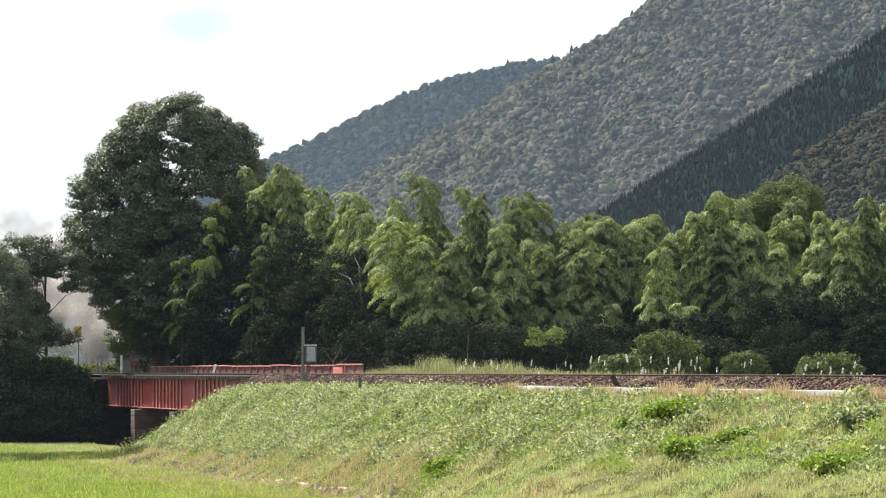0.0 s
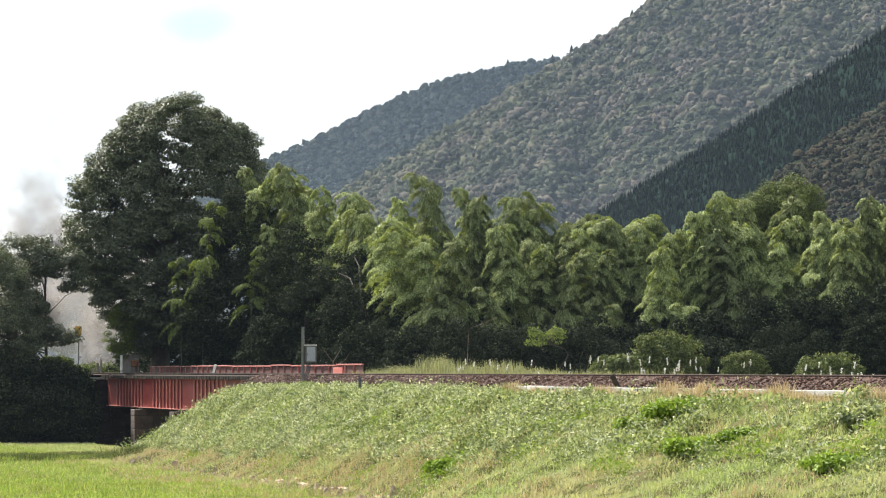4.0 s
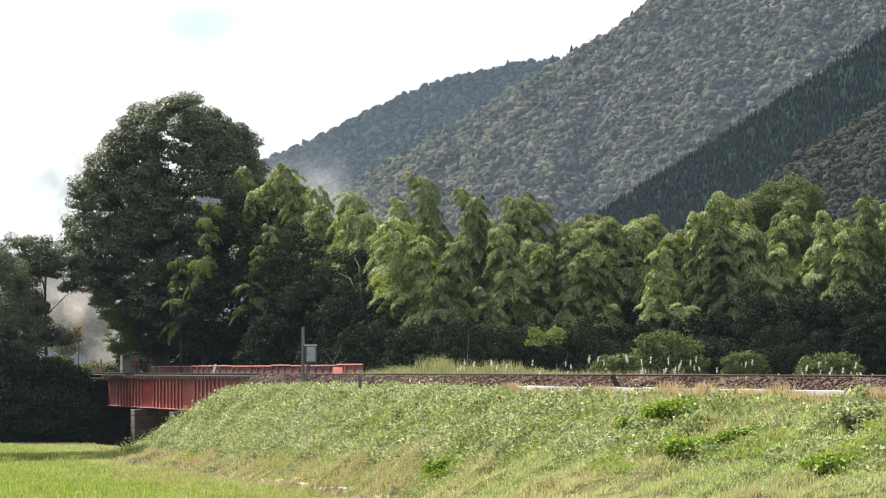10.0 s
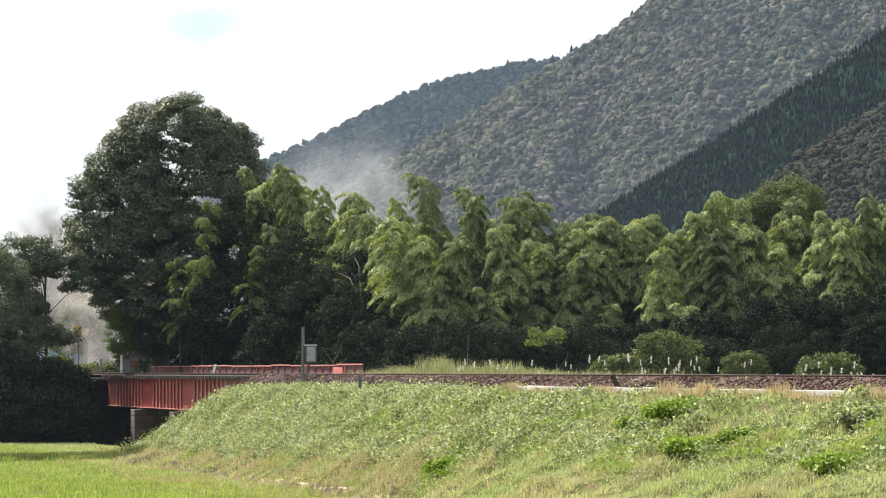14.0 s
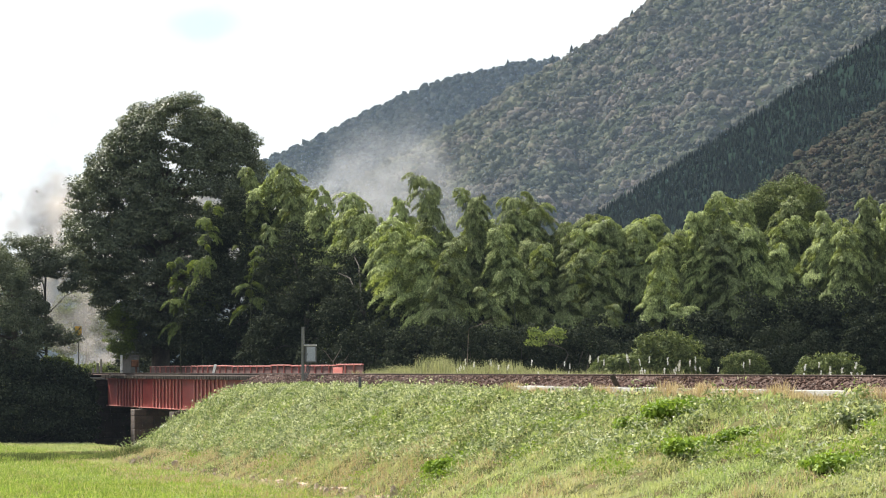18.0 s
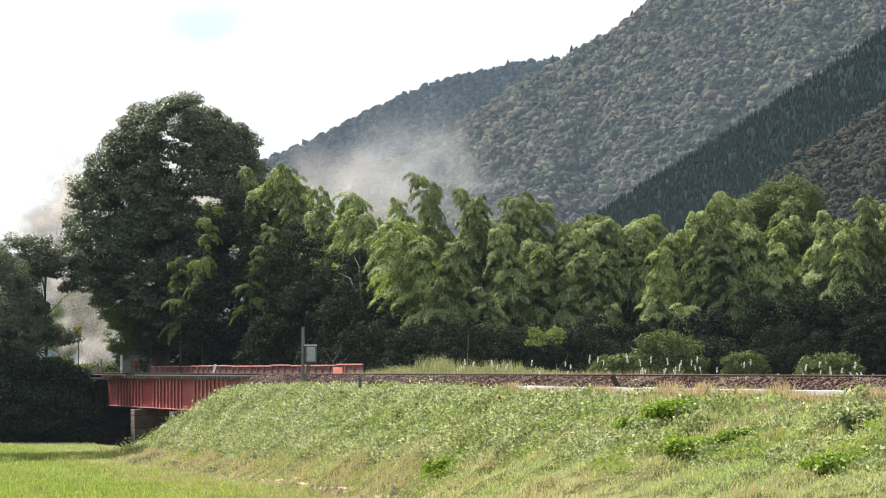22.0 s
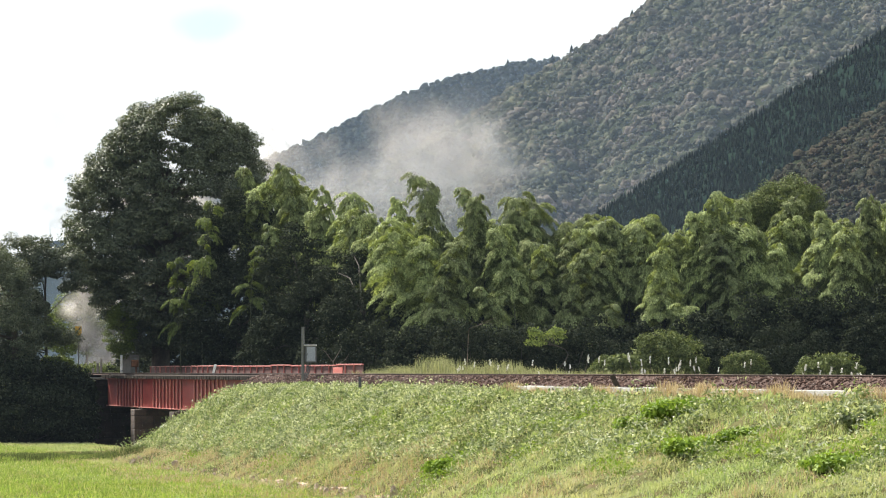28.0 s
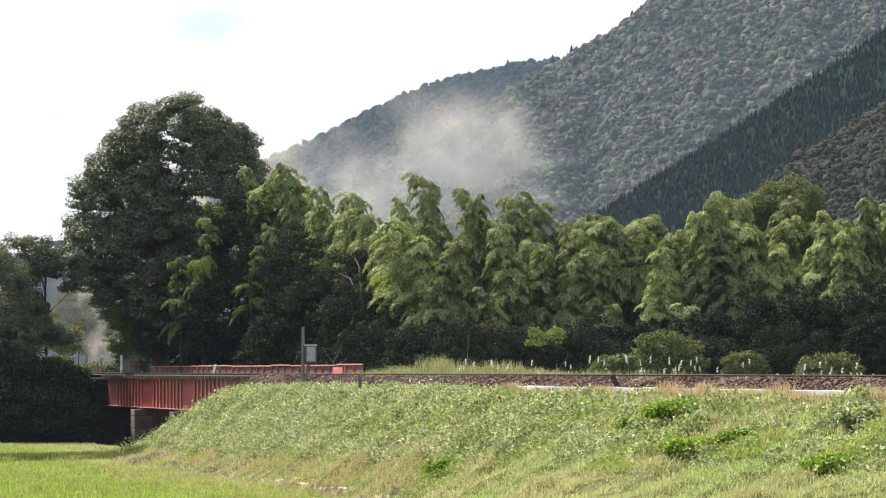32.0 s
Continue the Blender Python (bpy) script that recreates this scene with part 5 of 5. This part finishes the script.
bx, by = -5.86, 147.6
cab = at_height("relay_box_post", "grey steel relay box on a weathered pole", "equipment box", (bx, by, 3.45), [
    ("pole", rod(2.58, 0.065), POLE, ""), ("pole_cap", rod(0.05, 0.075, (0, 0, 2.55)), POLE, ""),
    ("box", boxed((0.48, 0.34, 0.70), (0.32, 0, 1.46), 0.012), POLE, "dark grey steel box"),
    ("door", boxed((0.36, 0.02, 0.60), (0.345, -0.182, 1.46), 0.006), GREY, "pale grey enamelled door"),
    ("side_panel", boxed((0.075, 0.018, 0.66), (0.118, -0.178, 1.45), 0.004), DARK_METAL, "dark strip along the door's left edge"),
    ("lid", boxed((0.54, 0.42, 0.045), (0.32, 0, 1.835), 0.01), WHITE, "white rain lid"),
    ("hinge", rod(0.08, 0.012, (0.545, -0.19, 1.25)), DARK_METAL, ""), ("hinge", rod(0.08, 0.012, (0.545, -0.19, 1.6)), DARK_METAL, ""),
    ("handle", boxed((0.02, 0.03, 0.09), (0.19, -0.2, 1.46), 0.004), DARK_METAL, "")])
for k, (a, b) in enumerate(((0.18, 0.02), (0.24, 0.10), (0.32, 0.16))):
    cable = tubes("cable", [([(a, 0, 1.12), (a * 0.9, 0, 0.8), (b, 0, 0.45), (b, 0, 0.0)], [0.022] * 4)], 6)
    mesh_thing("cable", cable, DARK_METAL, cab, "black cable conduit" if k == 0 else "")

at_height("stop_marker", "yellow square sign with a black diagonal on a post", "railway sign", (-22.21, 215.00, 4.03), [
    ("post", rod(2.5, 0.035), POLE, "grey post"), ("plate", boxed((0.40, 0.03, 0.56), (-0.02, -0.05, 2.62), 0.008), YELLOW, "yellow plate"),
    ("diagonal", boxed((0.07, 0.012, 0.56), (-0.02, -0.072, 2.62), 0.0, Matrix.Rotation(radians(32), 4, "Y")), BLACK, "black diagonal bar")])
at_height("marker_post", "white upright marker post", "post", (-19.23, 211.00, 3.96), [("shaft", boxed((0.13, 0.12, 1.2), (0, 0, 0.6), 0.012), WHITE, ""), ("band", boxed((0.14, 0.13, 0.1), (0, 0, 0.25), 0.004), GREY, "grey band")])
at_height("equipment_cabinet", "grey steel cabinet beside the line", "cabinet", (-18.92, 214.00, 3.96), [
    ("body", boxed((0.95, 0.5, 1.2), (0, 0, 0.62), 0.015), CONC_GREY, ""), ("door", boxed((0.42, 0.02, 1.05), (-0.22, -0.26, 0.62), 0.005), CONC_GREY, ""), ("door", boxed((0.42, 0.02, 1.05), (0.22, -0.26, 0.62), 0.005), CONC_GREY, ""), ("plinth", boxed((1.05, 0.6, 0.12), (0, 0, 0.06), 0.01), CONC, "concrete plinth")])
at_height("signal_lamp", "rusty brown signal lamp head on a short post", "signal", (-18.18, 209.00, 3.97), [
    ("post", rod(0.5, 0.05), RUST, ""), ("head", boxed((0.42, 0.4, 0.42), (-0.06, 0, 0.68), 0.04), RUST, ""), ("hood", rod(0.28, 0.17, (-0.06, -0.2, 0.70), 12, Matrix.Rotation(radians(90), 4, "X")), RUST, "round hood"), ("lens", rod(0.05, 0.12, (-0.06, -0.42, 0.70), 12, Matrix.Rotation(radians(90), 4, "X")), BLACK, "dark lens")])
for q, h in (((-21.33, 218.00, 3.96), 0.75), ((-21.22, 219.00, 3.95), 1.0), ((-21.51, 217.00, 3.96), 0.4)):
    at_height("stub_post", "grey concrete stub post beside the line", "post", q, [("shaft", boxed((0.14, 0.14, h), (0, 0, h / 2), 0.015), CONC_GREY, "")])
pst = at_height("marker_post", "short white post leaning beside the sleepers", "post", (-11.80, 181.00, 4.00), [("shaft", boxed((0.13, 0.12, 0.56), (0, 0, 0.28), 0.015), WHITE, "")])
pst.rotation_euler = (0, radians(14), 0)
# fittings belong to the part that carries them
for thing in [o for o in scene.objects if o.name.startswith(("relay_box_post", "equipment_cabinet", "signal_lamp", "stop_marker"))]:
    carrier = next(q for q in thing.children if q.name.startswith(("box", "body", "head", "plate")))
    for q in list(thing.children):
        if q.name.startswith(("door", "lid", "hinge", "handle", "side_panel", "hood", "lens", "diagonal")):
            q.parent = carrier
at_height("stake", "short dark stake at the ballast edge", "stake", (-3.01, 128.00, 3.65), [("shaft", boxed((0.1, 0.09, 0.38), (0, 0, 0.15), 0.01), DARK_METAL, "")])
stk = at_height("stake", "leaning dark timber stake beside the kerb", "stake", spot(107.0, 1.98, 3.58), [("shaft", boxed((0.15, 0.12, 0.62), (0, 0, 0.26), 0.012), SLEEPER, "")])
stk.rotation_euler = (0, radians(-26), 0)
# tall weed with a pale seed head at the foot of the bank
rng = np.random.default_rng(91)
o = new("tall_weed")
o.location = (-13.78, 174.00, 0.50)
o.location.z = float(ground_z(o.location.x, o.location.y))
mesh_thing("stem", tubes("stem", [([(0, 0, 0), (0.02, 0, 0.8), (0.05, 0, 1.5)], [0.03, 0.025, 0.012])], 5), DRY, o)
d = unit(rng.normal(size=(160, 3)))
V, F = leaf_arrays(d * 0.16 + np.array([0.06, 0, 1.5]), d, rng.normal(size=(160, 3)), rng.uniform(0.06, 0.14, 160), np.full(160, 0.05), rng)
mesh_thing("seed_head", np_mesh("seed_head", V, F), PLUME, o, "greyish white seed head")
tagged(o, "tall dry weed with a pale seed head", "weed")


# ---- smoke ----
def smoke_mat(name, col, dens):
    """A soft flake of smoke: opaque in its middle, clear at its rim; ragged by noise."""
    m, n, l, out = nodes_of(name)
    uv = n.new("ShaderNodeUVMap")
    g = n.new("ShaderNodeTexGradient")
    g.gradient_type = "QUADRATIC_SPHERE"
    l.new(uv.outputs[0], g.inputs["Vector"])
    ns = ramp_of(n, l, noise_of(n, l, 0.9, 5), [(0.3, (0.25,) * 3), (0.7, (1.0,) * 3)])
    mul = n.new("ShaderNodeMath")
    mul.operation = "MULTIPLY"
    l.new(g.outputs["Fac"], mul.inputs[0])
    l.new(ns, mul.inputs[1])
    m2 = n.new("ShaderNodeMath")
    m2.operation = "MULTIPLY"
    m2.inputs[1].default_value = dens
    l.new(mul.outputs[0], m2.inputs[0])
    df, tl, mx = n.new("ShaderNodeBsdfDiffuse"), n.new("ShaderNodeBsdfTranslucent"), n.new("ShaderNodeMixShader")
    df.inputs["Color"].default_value = tl.inputs["Color"].default_value = (*col, 1)
    mx.inputs[0].default_value = 0.5
    l.new(df.outputs[0], mx.inputs[1])
    l.new(tl.outputs[0], mx.inputs[2])
    tp, fin = n.new("ShaderNodeBsdfTransparent"), n.new("ShaderNodeMixShader")
    l.new(m2.outputs[0], fin.inputs[0])
    l.new(tp.outputs[0], fin.inputs[1])
    l.new(mx.outputs[0], fin.inputs[2])
    l.new(fin.outputs[0], out.inputs[0])
    return m


def puff_mesh(name, flakes, spread, size, seed):
    """A billow of smoke in many soft flakes, turned every way."""
    rng = np.random.default_rng(seed)
    V, F, U = [], [], []
    for k in range(flakes):
        c = rng.normal(size=3) * np.array(spread)
        nrm = unit(rng.normal(size=3) + np.array([0, -1.2, 0]))
        a = unit(np.cross(nrm, rng.normal(size=3)))
        b = np.cross(nrm, a)
        r = size * rng.uniform(0.6, 1.3)
        o = len(V)
        for u, w in ((-1, -1), (1, -1), (1, 1), (-1, 1)):
            V.append(c + (a * u + b * w) * r)
            U.append((u, w))
        F.append((o, o + 1, o + 2, o + 3))
    me = np_mesh(name, V, F)
    uv = me.uv_layers.new(name="UVMap")
    uv.data.foreach_set("uv", np.array(U, np.float32).ravel())
    return me


SMOKE = smoke_mat("brown_grey_smoke", (0.57, 0.535, 0.51), 0.58)
VEIL = smoke_mat("thin_smoke", (0.42, 0.43, 0.455), 0.24)
BILLOW = [puff_mesh("wisp", 9, (0.95, 0.8, 0.85), 1.35, 600 + i) for i in range(9)]
DARK_BILLOW = [puff_mesh("wisp", 9, (0.9, 0.8, 0.8), 1.15, 630 + i) for i in range(9)]
HAZE = [puff_mesh("wisp", 5, (2.6, 2.0, 2.2), 3.4, 650 + i) for i in range(9)]
PALE_HAZE = [puff_mesh("wisp", 5, (2.2, 1.8, 1.9), 2.9, 670 + i) for i in range(9)]


def smoke_thing(name, meshes, mat, label, group, k):
    """A body of smoke in three wisps that move as one."""
    ob = new(name)
    for q in range(3):
        mesh_thing("wisp", meshes[(k * 2 + q * 3 + k // 3) % len(meshes)], mat, ob, m=pose(0, 0, 0, 0, 37 * k + 90 * q, 0))["kind"] = "stuff"
    return tagged(ob, label, "smoke", group)


PUFF = smoke_mat("pale_smoke", (0.55, 0.51, 0.485), 0.24)
SOOT = smoke_mat("sooty_smoke", (0.15, 0.145, 0.15), 0.58)
GREY_SMOKE = smoke_mat("grey_smoke", (0.30, 0.285, 0.285), 0.34)
PLUME_MESH = [puff_mesh("wisp", 8, (1.5, 1.2, 0.9), 1.7, 690 + i) for i in range(6)]
SOOTY = {1, 5, 6, 14, 17, 18, 23, 28, 30, 37, 38, 39, 42, 43, 44, 46, 47, 48, 50, 51}
billows = [smoke_thing("smoke_billow", DARK_BILLOW if i in SOOTY else BILLOW, SOOT if i in SOOTY else SMOKE, "dark sooty billow of engine smoke" if i in SOOTY else "dense pale grey billow of engine smoke", "smoke billows", i) for i in range(52)]
veils = [smoke_thing("smoke_veil", HAZE, VEIL, "thin grey veil of drifting smoke", "drifting smoke veils", i) for i in range(18)]
puffs = [smoke_thing("smoke_puff", PALE_HAZE, PUFF, "pale warm-grey puff of drifting smoke", "drifting smoke puffs", i + 5) for i in range(7)]

plumes = [smoke_thing("smoke_plume", PLUME_MESH, GREY_SMOKE, "broad grey plume of smoke above the trees", "smoke plumes over the trees", i) for i in range(11)]


# ---- what moves ----
def motions():
    times = [i * 2.0 for i in range(17)]
    # clouds drift slowly to the right
    walk(cloud, [(0.0, pose(-8, 4700, 0)), (32.0, pose(8, 4700, 0))])
    # stems rock in the breeze about their feet
    r = random.Random(42)
    for ob, pull, phase in swayers:
        base, q0, sc = ob.location.copy(), ob.rotation_euler.to_matrix().to_4x4(), ob.scale.copy()
        drift, w1, w2 = r.uniform(-0.5, 0.5), r.uniform(0.35, 0.6), r.uniform(0.9, 1.5)
        rows = []
        for t in times:
            a = pull * (math.sin(t * w1 + phase) + 0.5 * math.sin(t * w2 + phase * 2.1) + drift * (t / 16 - 1))
            rows.append((t, Matrix.Translation(base) @ pose(0, 0, 0, a * 0.5, a, 0) @ q0))
        walk(ob, rows)
        ob.scale = sc
    # the young heads beside the big tree lean slowly over and half back
    for ob, amp in zip(shade_heads, (2.4, 2.0, 1.2)):
        base, q0, sc = ob.location.copy(), ob.rotation_euler.to_matrix().to_4x4(), ob.scale.copy()
        pulls = ((0, 0.0), (2, 0.0), (3.5, -0.35), (6, -0.6), (9, -0.65), (11, -0.8), (13.5, -1.0), (16.5, -0.85), (21, -0.75), (27, -0.8), (32, -0.75))
        walk(ob, [(t, Matrix.Translation(base) @ pose(0, 0, 0, 0, amp * a, 0) @ q0) for t, a in pulls])
        ob.scale = sc
    # dense smoke: rises from the engine beyond the trees, over the left-hand crowns, then off behind the big tree
    way = ((0.0, (-24.92, 262.00, 2.82)), (1.5, (-25.14, 262.00, 4.91)), (3.0, (-25.77, 262.00, 7.01)), (4.5, (-27.04, 262.00, 9.53)), (6.0, (-28.52, 262.00, 12.68)), (7.5, (-29.37, 262.00, 15.41)), (9.0, (-28.33, 262.00, 17.52)), (11.0, (-24.55, 262.00, 17.94)), (13.0, (-20.76, 262.00, 15.83)))
    # some of it stays low and slips off behind the big tree at once
    low = way[:4] + ((6.0, (-26.21, 262.00, 10.79)), (7.5, (-23.06, 262.00, 11.63)), (13.0, (-20.33, 262.00, 12.05)))
    r = random.Random(43)
    for i, ob in enumerate(billows):
        start = -6.0 + i * 0.73
        jx, jy, jz, spin = r.uniform(-1.3, 1.3), r.uniform(-3, 3), r.uniform(-0.5, 0.5), r.uniform(-40, 40)
        line = low if i < 4 or 9 <= i <= 17 or i >= 33 else way
        rows = []
        for t in (x * 1.0 for x in range(33)):
            u = min(max(t - start, 0.0), 13.0)
            q = [float(np.interp(u, [a for a, _ in line], [b[k] for _, b in line])) for k in range(3)]
            g = min(1.0, u / 3.0)
            rows.append((t, pose(q[0] + jx * g, q[1] + jy * g, q[2] + jz * g, 0, spin * u / 13, 0)))
        walk(ob, rows)
    # broad plumes: climb above the left-hand crowns, hang there and slip off behind the big tree
    climb = ((0.0, (-30.6, 8.3)), (3.0, (-30.6, 13.6)), (6.0, (-30.2, 15.8)), (8.5, (-28.6, 17.2)), (11.5, (-22.5, 17.8)))
    for i, (ob, start) in enumerate(zip(plumes, (-4.0, -1.2, 0.2, 1.2, 9.6, 10.6, 12.2, 13.6, 15.4, 17.4, 19.4))):
        jx, jz = r.uniform(-1.7, 1.5), r.uniform(-0.8, 0.8)
        rows = []
        for t in range(33):
            u = min(max(t - start, 0.0), 11.5)
            q = [float(np.interp(u, [a for a, _ in climb], [b[k] for _, b in climb])) for k in range(2)]
            rows.append((float(t), pose(q[0] + jx * min(1, u / 3), 263 + i * 0.4, q[1] + jz * min(1, u / 3), 0, 3.0 * u * (-1) ** i, 0)))
        walk(ob, rows)
    # thin smoke: drifts along behind the grove and up across the hills
    lag = ((0.0, 30.8), (6.0, 21.1), (9.0, 15.4), (13.0, 11.0), (17.0, 7.2), (23.0, 4.4), (28.0, 1.9), (32.0, 0.0))
    for i, ob in enumerate(veils):
        ex, ey = 6.21 - i * 1.15 + r.uniform(-1.5, 1.5), 275 + r.uniform(-6, 6)
        ridge = 4.2 + (13.9 + 0.42 * (ex + 14.0))          # how high the skyline stands behind it
        ez = max(16.19, ridge - r.uniform(3.2, 8.0))
        tilt = r.uniform(-25, 25)
        walk(ob, [(t, pose(ex - back, ey, ez - 0.34 * back, 0, tilt * t / 32, 0)) for t, back in lag])
    # a thicker puff that climbs over the grove late in the clip
    late = ((0.0, (-28.29, 274.00, 12.41)), (12.0, (-21.26, 274.00, 13.29)), (18.0, (-14.24, 274.00, 15.49)), (20.0, (-9.41, 274.00, 17.47)), (22.0, (-5.89, 274.00, 18.57)), (25.0, (-3.25, 274.00, 19.89)), (28.0, (1.14, 274.00, 22.09)), (32.0, (3.34, 274.00, 23.19)))
    for i, ob in enumerate(puffs):
        jx, jy, jz = -2.0 * i + r.uniform(-0.8, 0.8), r.uniform(-3, 3), r.uniform(-2.0, 0.2)
        walk(ob, [(t, pose(q[0] + jx * (0.5 + 0.85 * t / 32), q[1] + jy, q[2] + jz * (0.5 + 1.6 * t / 32), 0, 8 * i - t, 0)) for t, q in late])


motions()
